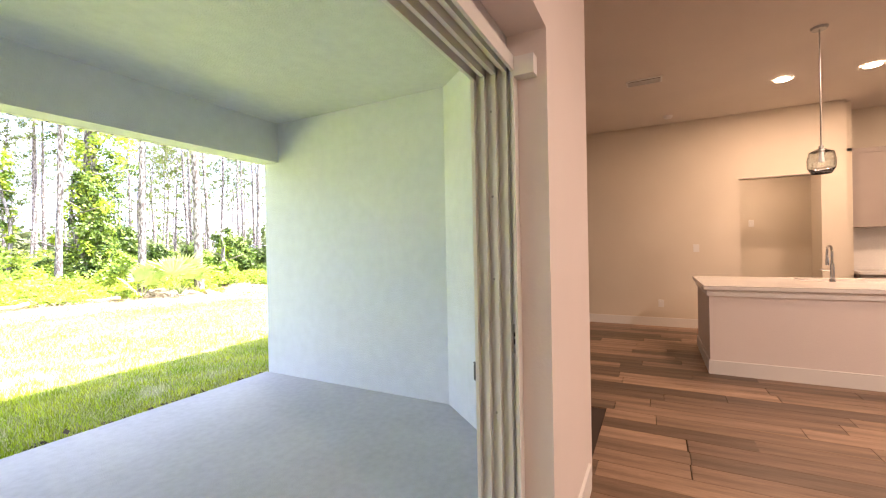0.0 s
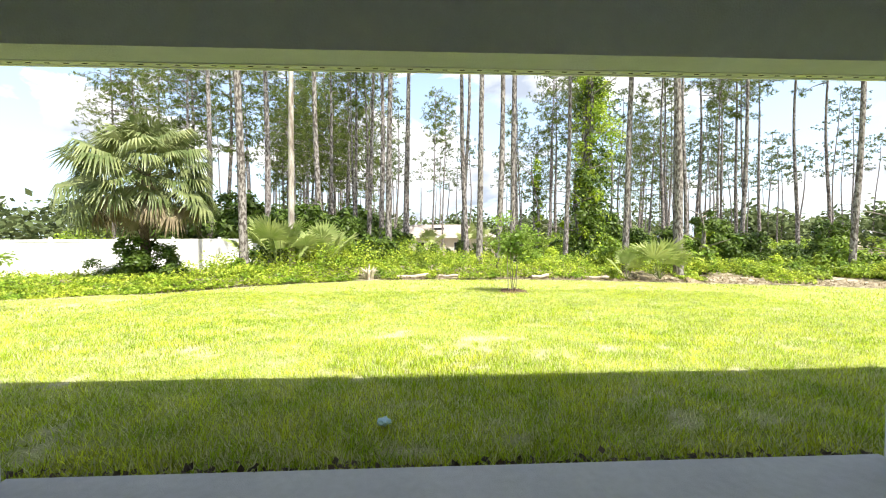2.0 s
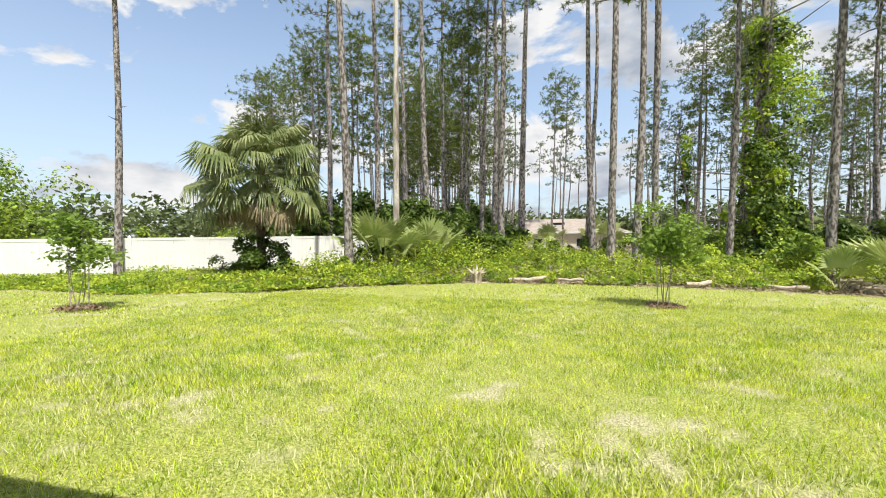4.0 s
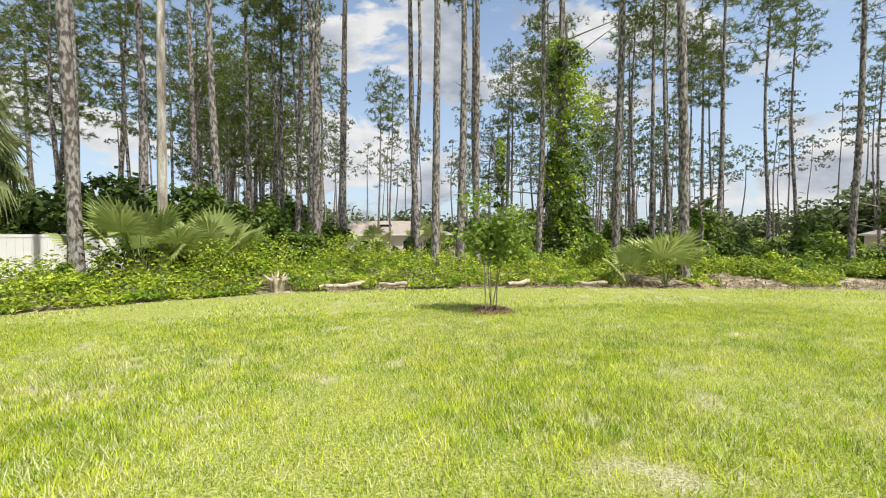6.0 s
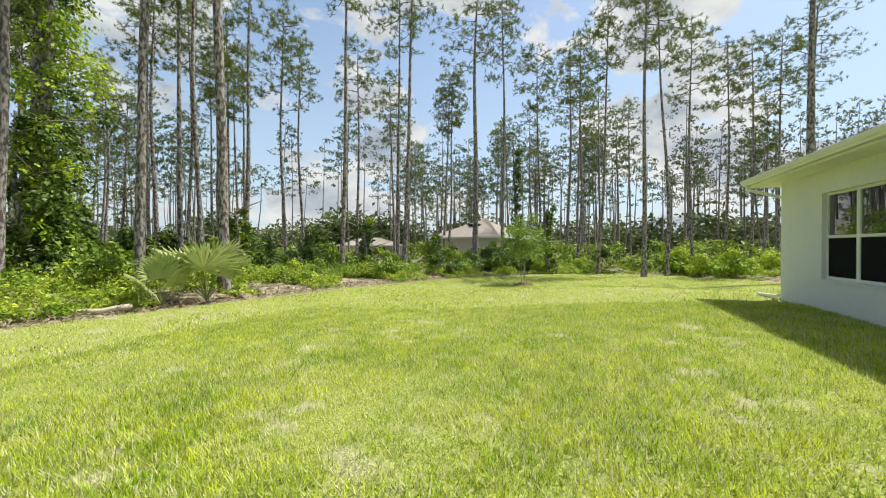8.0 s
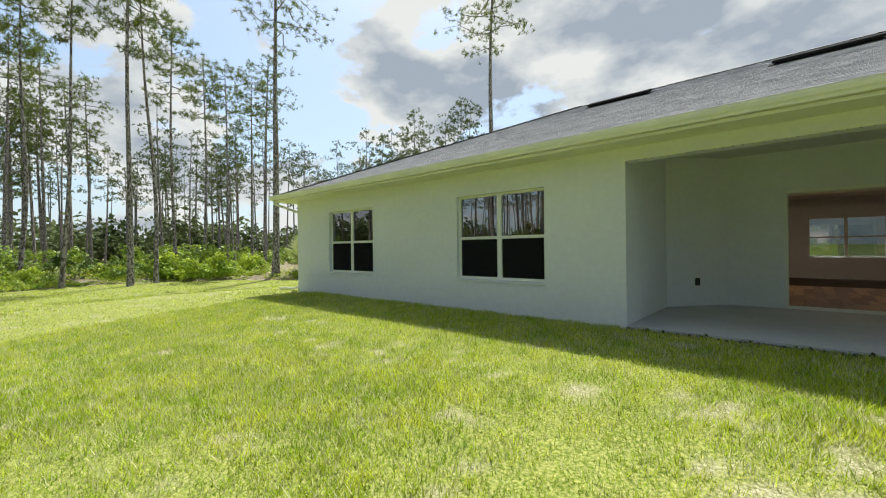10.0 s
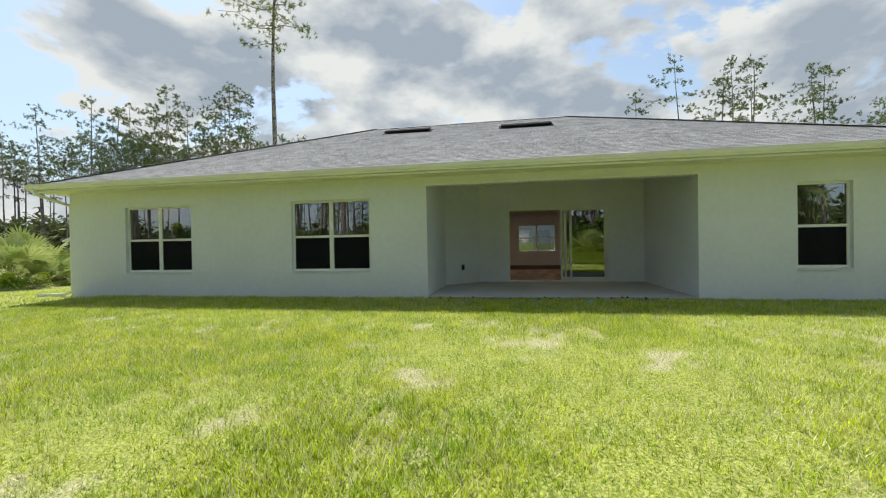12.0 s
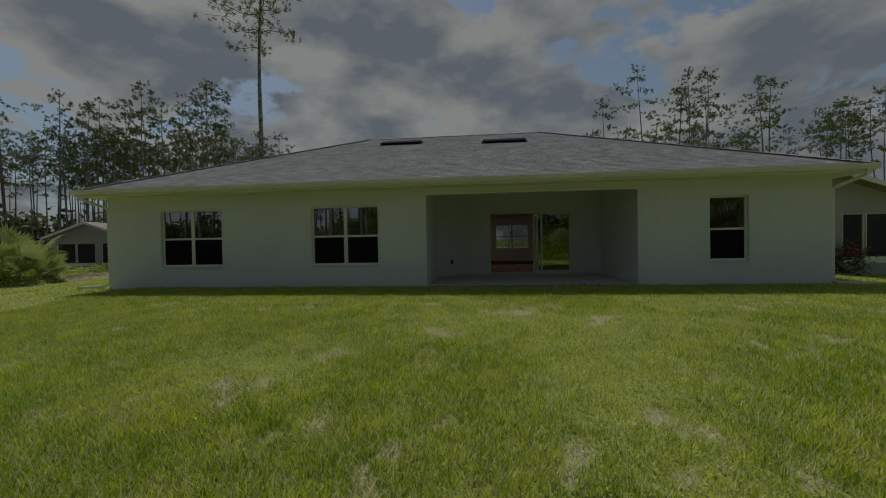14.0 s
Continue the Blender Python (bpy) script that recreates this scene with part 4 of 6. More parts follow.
def lamps():
    # First two cans are visible; the other five are added, unseen, as fill.
    for x, y in ((6.18, 5.30), (6.17, 6.08), (6.18, 7.2), (8.2, 6.6), (10.2, 6.6), (8.2, 8.8), (12.4, 6.6)):
        c = empty("recessed_light", x, y, CEIL_Z)
        bm = bmesh.new()
        for r, z in ((0.095, -0.004), (0.075, -0.009)):
            bmesh.ops.create_circle(bm, segments=24, radius=r, matrix=Matrix.Translation((0, 0, z)))
        bmesh.ops.bridge_loops(bm, edges=list(bm.edges))
        part("trim_ring", bm, TRIM, c)
        bm = bmesh.new()
        bmesh.ops.create_circle(bm, cap_ends=True, segments=24, radius=0.075, matrix=Matrix.Translation((0, 0, -0.0085)))
        part("diffuser", bm, LAMP_GLOW, c, "glowing warm diffuser")
        tagged(c, "lit round recessed ceiling light with a white rim, five of seven added unseen", "ceiling light", group="recessed ceiling lights")
        ld = bpy.data.lights.new("recessed_or_fill_lamp", "AREA")
        # Added lamps past x 9 burn stronger to brighten the reveal and floor.
        ld.shape, ld.size, ld.energy, ld.color = "DISK", 0.15, (2.8 if x < 9 else 9.0), ((1.0, 0.66, 0.38) if x < 9 else (1.0, 0.76, 0.55))
        lo = new("recessed_or_fill_lamp", ld)
        lo.matrix_world = pose(x, y, CEIL_Z - 0.02)
    ld = bpy.data.lights.new("hall_lamp", "AREA")
    ld.shape, ld.size, ld.energy, ld.color = "DISK", 0.25, 0.5, (1.0, 0.66, 0.36)
    lo = new("hall_lamp", ld)
    lo.matrix_world = pose(4.1, 5.4, LOW - 0.05)
    h = empty("hall_light", 4.1, 5.4, LOW)
    part("diffuser", add_cyl(bmesh.new(), (0, 0, -0.03), (0, 0, -0.002), 0.11, 0.14, 20), HALL_GLOW, h)
    tagged(h, "lit round ceiling light in the hall", "ceiling light")
    for y in (5.27, 6.5):
        p = empty("pendant_light", 7.5, y, CEIL_Z)
        part("canopy", add_cyl(bmesh.new(), (0, 0, -0.022), (0, 0, -0.001), 0.055, 0.065, 20), STEEL, p, "brushed metal canopy")
        part("rod", add_cyl(bmesh.new(), (0, 0, -1.08), (0, 0, -0.022), 0.006, seg=8), STEEL, p, "thin metal rod")
        part("socket", add_cyl(bmesh.new(), (0, 0, -1.13), (0, 0, -1.07), 0.024, 0.018, 14), STEEL, p)
        prof = [(0.03, -1.10), (0.085, -1.13), (0.10, -1.20), (0.095, -1.27), (0.07, -1.32)]
        a = np.linspace(0, 2 * np.pi, 24, endpoint=False)
        v = np.array([(r * math.cos(t), r * math.sin(t), z) for r, z in prof for t in a])
        i, j = np.meshgrid(np.arange(4), np.arange(24), indexing="ij")
        f = np.stack([i * 24 + j, i * 24 + (j + 1) % 24, (i + 1) * 24 + (j + 1) % 24, (i + 1) * 24 + j], -1).reshape(-1, 4)
        g = link("shade", v, f, GLASS, p, "clear glass shade", smooth=True)
        so = g.modifiers.new("thickness", "SOLIDIFY")
        so.thickness = 0.003
        g.visible_shadow = False
        part("bulb", add_cyl(bmesh.new(), (0, 0, -1.22), (0, 0, -1.13), 0.026, 0.016, 12), TRIM, p, "frosted white bulb")
        tagged(p, "clear glass pendant light on a long metal rod", "pendant light", group="island pendant lights")
    v = empty("ceiling_vent", 6.96, 3.84, CEIL_Z)
    part("frame", boxes((-0.09, -0.19, -0.012, 0.09, 0.19, -0.001)), TRIM, v)
    part("backing", boxes((-0.07, -0.17, -0.0125, 0.07, 0.17, -0.0121)), BLACK_METAL, v)
    for k in range(5):
        x = -0.055 + k * 0.0275
        part("slat", boxes((x - 0.006, -0.17, -0.02, x + 0.002, 0.17, -0.013)), TRIM, v)
    tagged(v, "white louvred ceiling air vent", "vent")
    s = empty("smoke_detector", 5.31, 4.13, CEIL_Z)
    part("body", add_cyl(bmesh.new(), (0, 0, -0.035), (0, 0, -0.001), 0.055, 0.065, 20), TRIM, s)
    part("grille", add_cyl(bmesh.new(), (0, 0, -0.042), (0, 0, -0.035), 0.03, 0.035, 14), TRIM, s)
    tagged(s, "white round smoke detector on the ceiling", "smoke detector")
    for y, z, name in ((4.5, 1.34, "light_switch"), (4.0, 0.45, "wall_outlet"), (5.45, 1.75, "thermostat")):
        o = empty(name, WX + (0.0 if name != "thermostat" else -1.45), y, z)
        part("plate", boxes((0, -0.04, -0.06, 0.006, 0.04, 0.06)), TRIM, o, bevel=0.002)
        part("toggle", boxes((0.006, -0.012, -0.03, 0.01, 0.012, 0.03)), TRIM, o)
        tagged(o, "small white plate on the cream wall", name.replace("_", " "))


lamps()

# ---- pines ----


def trunk_shape(rng, h, r, bend, seg=10, rings=16):
    t = np.linspace(0, 1, rings)
    ph = rng.uniform(0, 6.28, 2)
    x = bend * (np.sin(t * 3.1 + ph[0]) - np.sin(ph[0])) + bend * 0.35 * (np.sin(t * 9 + ph[1]) - np.sin(ph[1]))
    y = bend * (np.sin(t * 2.7 + ph[1]) - np.sin(ph[1]))
    rad = r * (1 - 0.80 * t ** 1.15) * (1 + 0.35 * np.exp(-t * 45))
    pts = np.stack([x, y, t * h - 0.25], 1)
    return pts, rad


def pine_parts(seed, h, r, crown0, nl, reach, bend=0.35, tuft_k=18, width=0.038, seg=10):
    """Trunk, limbs and needle meshes of one pine."""
    rng = np.random.default_rng(seed)
    pts, rad = trunk_shape(rng, h, r, bend)
    tv, tf = tube(pts, rad, seg)
    tv = tv + unit(rng, len(tv)) * r * 0.05
    lim, tips, tr = [], [], []
    for k in range(nl):
        u = crown0 + (0.985 - crown0) * ((k + rng.uniform(0, 1)) / nl) ** 0.85
        base = np.array([np.interp(u, np.linspace(0, 1, len(pts)), pts[:, i]) for i in range(3)])
        a = k * 2.4 + rng.uniform(-0.6, 0.6)
        s = (u - crown0) / (1 - crown0)
        L = reach * (0.45 + 0.62 * math.sin(math.pi * min(1, s * 0.72 + 0.16))) * rng.uniform(0.5, 1.12)
        q = np.linspace(0, 1, 5)
        rise = rng.uniform(-0.1, 0.55)
        lp = base + np.stack([np.cos(a) * q * L, np.sin(a) * q * L, (rise * q - 0.25 * q ** 2 + 0.12 * np.sin(q * 7 + k)) * L * 0.55], 1)
        lp[1:] += rng.normal(0, 0.05 * L, (4, 3))
        lim.append(tube(lp, np.linspace(0.05, 0.012, 5) * (0.6 + 0.4 * L / reach), 4))
        # needles sit in dense puffs at the shoot ends
        for w in (1.0, 0.78 + rng.uniform(-0.08, 0.08), 0.52 + rng.uniform(-0.1, 0.1))[:3 if L > reach * 0.5 else 2]:
            c = np.array([np.interp(w, q, lp[:, i]) for i in range(3)]) + rng.normal(0, 0.10 * L + 0.05, 3) * [1, 1, 0.6] * (w < 1)
            p = c + rng.normal(0, 0.20 + 0.05 * L, (5, 3)) * [1, 1, 0.55]
            tips.append(p); tr.append(rng.uniform(0.26, 0.42, 5))
    top = pts[-1] + rng.normal(0, 0.45, (12, 3)) * [1, 1, 0.5]; tips.append(top); tr.append(np.full(12, 0.42))
    for k in range(5):
        u = rng.uniform(0.25, crown0)
        base = np.array([np.interp(u, np.linspace(0, 1, len(pts)), pts[:, i]) for i in range(3)])
        a, L = rng.uniform(0, 6.28), rng.uniform(0.12, 0.5)
        lim.append(tube(base + np.array([[0, 0, 0], [np.cos(a) * L * 0.5, np.sin(a) * L * 0.5, 0.05], [np.cos(a) * L, np.sin(a) * L, 0.22 * L]]), [0.03, 0.02, 0.008], 4))
    P, R = np.concatenate(tips), np.concatenate(tr)
    return (tv, tf), merge(lim), tufts(P, R, rng, tuft_k, width)


PINE_LABELS = ["tall straight pine with plated grey-brown bark and a high open crown", "slender tall pine with thin high tufted crown",
               "tall leaning pine with flaky bark and sparse needles"]


def pine(seed, h, r, crown0, nl, reach, bend=0.35, bark=None, label=""):
    e = empty("pine_tree")
    t, l, c = pine_parts(seed, h, r, crown0, nl, reach, bend)
    link("trunk", *t, bark or BARK, e, smooth=True)
    set_kind(link("branchwork", *l, BARK, e), "stuff")
    link("crown", *c, NEEDLE, e, "dark green tufts of long needles")
    tagged(e, label or PINE_LABELS[seed % 3], "tree", "pines behind the lawn")
    return e


PINES = [pine(1, 24, 0.21, 0.68, 26, 3.0, 0.18), pine(2, 22, 0.18, 0.66, 24, 2.6, 0.2), pine(3, 25, 0.23, 0.68, 26, 3.3, 0.25),
         pine(4, 20, 0.14, 0.68, 18, 2.0, 0.2), pine(5, 22, 0.16, 0.72, 18, 2.3, 0.16), pine(6, 18, 0.12, 0.68, 16, 1.8, 0.25),
         pine(7, 17, 0.17, 0.34, 46, 2.4, 0.3), pine(8, 20, 0.19, 0.44, 44, 2.7, 0.3),
         pine(9, 23, 0.20, 0.70, 16, 2.4, 0.3, BARK_PALE, "tall pine with bark stripped to pale bare wood")]
USED = [False] * len(PINES)


def plant_pine(k, x, y, rz, s=1.0, lean=0.0, lean_dir=0.0, girth=1.0):
    m = pose(x, y, gz(x, y), 0, 0, 0) @ Matrix.Rotation(radians(lean), 4, Vector((math.sin(lean_dir), -math.cos(lean_dir), 0))) @ Matrix.Rotation(radians(rz), 4, "Z")
    if not USED[k]:
        USED[k] = True
        PINES[k].matrix_basis = m
        ob = PINES[k]
    else:
        ob = copy_thing(PINES[k], m)
    ob.scale = (s * girth, s * girth, s)
    return ob


NEAR_PINES = [  # kind, x, y, scale, lean, girth
    (1, 30.0, -13.9, 1.0, 0, 0.9), (0, 19.9, -15.7, 1.05, 0, 0.85), (1, 21.0, -21.4, 1.1, 0, 0.95), (8, 18.3, -17.1, 1.0, 1, 0.75),
    (1, 17.9, -21.1, 1.1, 0, 0.9), (0, 14.2, -22.4, 1.05, 0, 0.9), (4, 15.1, -26.4, 1.2, 0, 1), (2, 13.3, -26.5, 1.0, 1, 1),
    (0, 9.3, -17.9, 1.0, 0, 0.78), (1, 8.2, -18.5, 1.1, 0, 0.85), (0, 7.1, -20.0, 1.0, 0, 0.75), (4, 9.3, -23.5, 1.1, 2, 1),
    (3, 9.2, -27.5, 1.2, 1, 1), (1, 3.8, -21.0, 1.1, 0, 0.75), (0, 1.8, -23.4, 1.1, 0, 1.1), (0, 1.86, -17.74, 1.0, 0, 0.82),
    (0, 0.25, -15.9, 1.05, 0, 0.85), (4, -11.3, -18.7, 1.1, 0, 0.95), (4, -15.4, -16.2, 1.15, 2, 0.95), (2, -23.8, -13.1, 1.05, 0, 1.1),
    (0, -21.4, -10.3, 0.95, 0, 0.75), (5, -28.8, -8.0, 1.2, 1, 1), (5, -26.9, -4.7, 1.2, 1, 1), (5, -21.9, -3.1, 1.2, 1, 0.9),
    (0, -19.7, -0.2, 1.0, 0, 0.8), (5, -21.4, 1.5, 1.2, 2, 1), (3, -29.9, 5.0, 1.1, 0, 1), (3, -35.1, 8.9, 1.1, 0, 1),
    (3, -32.6, 10.2, 1.05, 1, 1), (0, -18.0, 8.1, 1.1, 0, 1.1), (4, -21.8, -19.7, 1.2, 2, 0.9), (5, -31.0, -18.2, 1.2, 3, 1),
    (2, -39.3, 17.2, 1.05, 0, 1), (2, -6.6, 19.4, 1.0, 0, 1), (3, -23.3, -24.7, 1.1, 0, 1), (5, -32.5, -19.1, 1.2, 1, 1),
    (3, -5.7, -25.4, 1.1, 0, 1), (3, 17.7, -32.0, 1.15, 1, 1), (3, 19.1, -29.6, 1.1, 0, 1), (1, 21.5, -27.8, 1.05, 1, 1),
    (2, 27.6, -28.0, 1.0, 0, 1), (5, 11.1, -47.6, 1.1, 0, 1), (5, 9.6, -50.6, 1.1, 0, 1), (3, -4.7, -22.8, 1.1, 0, 0.9),
    (4, -11.2, -26.4, 1.1, 0, 1), (3, -16.9, -27.7, 1.1, 0, 1), (3, -21.0, -29.1, 1.1, 1, 1), (7, 41.1, -37.0, 0.95, 0, 1),
    (6, 38.1, -36.8, 1.1, 0, 1), (7, 33.3, -35.3, 1.0, 0, 1.1), (7, 30.8, -32.1, 0.95, 0, 1), (7, 39.9, -42.9, 1.1, 0, 1.1),
    (7, 31.5, -38.6, 1.15, 0, 1.1), (7, 25.5, -39.1, 1.1, 0, 1), (6, 22.6, -44.2, 1.25, 0, 1.1), (7, 19.6, -38.7, 1.0, 0, 1)]
prng = random.Random(21)
for k, x, y, s, ln, girth in NEAR_PINES:
    plant_pine(k, x, y, prng.uniform(0, 360), s, ln * 0.6, prng.uniform(0, 6.28), girth)


def clear_of(x, y):
    return all((x - q[1]) ** 2 + (y - q[2]) ** 2 > 2.2 for q in NEAR_PINES)


def stand(n, x0, x1, y0, y1, seed, kinds=(1, 3, 4, 5, 3, 0)):
    r = random.Random(seed)
    done = 0
    while done < n:
        x, y = r.uniform(x0, x1), r.uniform(y0, y1)
        if wildness(x, y) < 4.5 or (-38 < x < -24 and 3 < y < 20) or not clear_of(x, y) or (2 < x < 16 and -62 < y < -30) or (-44 < x < -29 and -24 < y < -10) or x > 30 + (y + 14) * -0.2 and y > -30:
            continue
        plant_pine(r.choice(kinds), x, y, r.uniform(0, 360), r.uniform(0.85, 1.15), r.uniform(0, 1.4), r.uniform(0, 6.28))
        done += 1


stand(32, -22, 30, -56, -28, 5)
stand(15, -55, -23, -32, 14, 6)
stand(6, 17, 30, -50, -34, 7, (6, 7))
stand(5, -20, 14, -60, -40, 8, (6, 7))
stand(7, -64, -46, -30, 30, 10, (6, 7, 7))


def far_woods():
    rng = np.random.default_rng(77)
    trunks, crowns = [], []
    zones = [(-60, 45, -105, -52, 95), (-115, -52, -60, 40, 125), (-78, -24, 36, 78, 110), (30, 78, 45, 82, 40), (26, 44, -95, -60, 26)]
    for x0, x1, y0, y1, n in zones:
        needles, width = (16, 0.065) if y1 > 60 else (7, 0.13)
        for _ in range(n):
            x, y = rng.uniform(x0, x1), rng.uniform(y0, y1)
            h = rng.uniform(16, 25)
            t, l, c = pine_parts(int(rng.integers(1e6)), h, rng.uniform(0.13, 0.22), rng.uniform(0.58, 0.74), 12, 2.7, 0.3, needles, width, 4)
            z = gz(x, y)
            trunks.append((t[0] + [x, y, z], t[1])); crowns.append((c[0] + [x, y, z], c[1]))
    e = empty("distant_woods")
    link("trunks", *merge(trunks), BARK, e)
    link("crowns", *merge(crowns), NEEDLE_FAR, e)
    tagged(e, "distant stand of tall thin pines against the sky", "woods", kind="stuff")


far_woods()

# ---- shrubs and ground cover ----


def blob_points(rng, n, blobs):
    out = []
    for c, r, share in blobs:
        m = int(n * share)
        d = unit(rng, m) * (rng.uniform(0.25, 1, (m, 1)) ** 0.45)
        d *= 1 + 0.25 * np.sin(d[:, :1] * 5 + d[:, 1:2] * 4 + c[0] * 9)
        out.append(np.asarray(c) + d * np.asarray(r))
    P = np.concatenate(out)
    P[:, 2] = np.abs(P[:, 2])
    return P


def shrub(seed, w, h, n, size, material, label):
    rng = np.random.default_rng(seed)
    blobs = []
    k = 13
    for _ in range(k):
        a, q = rng.uniform(0, 6.28), rng.uniform(0.05, 0.8) * w
        s = rng.uniform(0.2, 0.36) * w
        blobs.append(((math.cos(a) * q, math.sin(a) * q, rng.uniform(0.15, 0.82) * h * (1 - 0.35 * q / w)), (s, s, rng.uniform(0.14, 0.26) * h), 1 / k))
    P, N = clumps(rng, n, blobs)
    e = empty("shrub")
    link("foliage", *leaves(P, size, rng, 0.55, facing=N), material, e)
    st = []
    for _ in range(7):
        c = blobs[rng.integers(k)][0]
        b = np.array([rng.uniform(-0.2, 0.2), rng.uniform(-0.2, 0.2), -0.1])
        st.append(tube(np.array([b, b * 0.4 + np.array(c) * 0.5 + [0.05, 0.02, 0], np.array(c)]), [0.02, 0.014, 0.006], 4))
    set_kind(link("branchwork", *merge(st), TWIG, e), "stuff")
    tagged(e, label, "shrub", "shrubs along the wood's edge")
    return e


SHRUBS = [shrub(31, 1.3, 1.7, 1600, 0.165, LEAF, "dense mid-green shrub at the edge of the woods"),
          shrub(32, 1.6, 2.4, 1800, 0.195, LEAF_DARK, "tall dark green shrub under the pines"),
          shrub(33, 1.1, 1.1, 1450, 0.135, LEAF_BRIGHT, "low bright yellow-green bush beside the lawn"),
          shrub(34, 1.8, 1.5, 1800, 0.16, LEAF, "broad mid-green thicket at the edge of the woods"),
          shrub(35, 1.2, 3.2, 1700, 0.205, LEAF_DARK, "tall leafy dark green bush under the pines")]
SH_USED = [False] * len(SHRUBS)


def plant_shrub(k, x, y, rz, s):
    m = pose(x, y, gz(x, y) + 0.04, 0, 0, rz)
    if not SH_USED[k]:
        SH_USED[k] = True
        SHRUBS[k].matrix_basis = m
        ob = SHRUBS[k]
    else:
        ob = copy_thing(SHRUBS[k], m)
    ob.scale = (s, s, s * random.Random(int(x * 97 + y * 31)).uniform(0.85, 1.2))


GLADES = [(18.6, -16.6), (1.6, -15.1), (3.3, -14.9), (0.2, -15.4), (16.9, -17.6)]


def thicket():
    r = random.Random(9)
    placed = 0
    # x from, x to, distance past the edge, how many, kinds
    for x0, x1, d0, d1, n, kinds in ((13.5, 20.5, 2.2, 6, 22, (0, 3, 3, 0, 1)), (14, 21, 6, 12, 14, (1, 4, 0)), (-4, 13, 3.5, 8, 18, (2, 0, 3, 2)), (-6, 14, 8, 18, 30, (1, 0, 4, 3)),
                                     (-15, -3, 2.5, 6, 16, (0, 2, 3)), (-18, -4, 6, 14, 24, (1, 4, 0, 1)), (-22, -14, 2.5, 9, 20, (0, 1, 2, 3))):
        i = 0
        while i < n:
            x = r.uniform(x0, x1)
            y = float(np.interp(x, EDGE_X, EDGE_Y)) - r.uniform(d0, d1)
            if x > 30 + (y + 14) * 0.8 - 1.5 and y > -24:
                i += 1
                continue
            k, turn, s = r.choice(kinds), r.uniform(0, 360), r.uniform(0.75, 1.25) * (0.8 if d0 < 3 else 1.15)
            if 7.5 < x < 13.5 and y < -17.5:
                s *= 0.5
            if all(math.hypot(x - a, y + 0.4 - b) > 2.0 for a, b in GLADES):
                plant_shrub(k, x, y, turn, s)
            i += 1
    for _ in range(44):
        y = r.uniform(-12, 24)
        x = float(np.interp(y, [-12, -1.6, 5.5, 7.2, 10, 14, 30], [-17, -23.5, -20.5, -17.4, -15.2, -16.5, -17])) - r.uniform(1.2, 12)
        kind = r.choice((2, 3, 0, 1, 2, 2))
        plant_shrub(2 if y > 9 else kind, x, y, r.uniform(0, 360), r.uniform(0.7, 1.15))
    for _ in range(15):
        plant_shrub(r.choice((1, 4)), r.uniform(14.5, 31), r.uniform(-36, -26), r.uniform(0, 360), r.uniform(1.6, 2.3))
    for _ in range(16):
        plant_shrub(r.choice((2, 3, 0)), r.uniform(-29, -22), r.uniform(-16.5, -7), r.uniform(0, 360), r.uniform(1.2, 1.7))
    for _ in range(12):
        plant_shrub(2, r.uniform(-25, -20.8), r.uniform(0.5, 9), r.uniform(0, 360), r.uniform(1.2, 1.7))


thicket()


def far_hedge():
    """The low dark belt of growth behind the trunks, further off."""
    rng = np.random.default_rng(55)
    Ps, Ns, Fs, FNs = [], [], [], []
    for x0, x1, y0, y1, n in ((-50, 18, -60, -34, 60), (18, 60, -55, -30, 40), (-60, -30, -34, 40, 90), (-50, -14, 30, 44, 40), (27, 60, -16, -2, 46), (24, 60, 26, 40, 24)):
        for _ in range(n):
            x, y = rng.uniform(x0, x1), rng.uniform(y0, y1)
            if (x - 34) + (y + 10) * -0.75 < 4 and x0 == 27:
                x += 9
            if 3 < x < 16 and -60 < y < -30:
                continue
            s = rng.uniform(1.2, 2.6)
            hh = rng.uniform(1.2, 3.0) if y0 != -16 else rng.uniform(4.2, 7.4)
            lumps = [((rng.normal(0, 0.5 * s), rng.normal(0, 0.5 * s), hh * rng.uniform(0.2, 0.85)), (s * 0.5, s * 0.5, hh * 0.24), 1 / 6) for _ in range(6)]
            P, N = clumps(rng, 1500 if y0 == -16 else 270, lumps)
            (Fs if y0 == -16 else Ps).append(P + [x, y, gz(x, y)]); (FNs if y0 == -16 else Ns).append(N)
    v, f = leaves(np.concatenate(Ps), 0.36, rng, 0.6, facing=np.concatenate(Ns))
    vf, ff = leaves(np.concatenate(Fs), 0.2, rng, 0.6, facing=np.concatenate(FNs))
    tagged(link("trees_beyond_fence", vf, ff, LEAF), "row of olive green broadleaf trees beyond the white fence", "trees", kind="stuff")
    # the far tree line that closes the view under the crowns
    Qs = []
    for k in range(170):
        a = rng.uniform(2.3, 6.05)
        q = rng.uniform(78, 125)
        x, y = 8 + q * math.cos(a), -6 + q * math.sin(a)
        s, hh = rng.uniform(4, 8), rng.uniform(5, 9.5)
        Qs.append(blob_points(rng, 420, [((0, 0, hh * 0.5), (s, s, hh * 0.55), 1.0)]) + [x, y, gz(x, y)])
    v2, f2 = leaves(np.concatenate(Qs), 1.1, rng, 0.6)
    tagged(link("distant_tree_line", v2, f2, NEEDLE_FAR), "far belt of mixed trees closing the view", "woods", kind="stuff")
    tagged(link("distant_undergrowth", v, f, LEAF), "belt of green undergrowth far under the pines", "undergrowth", kind="stuff")


far_hedge()


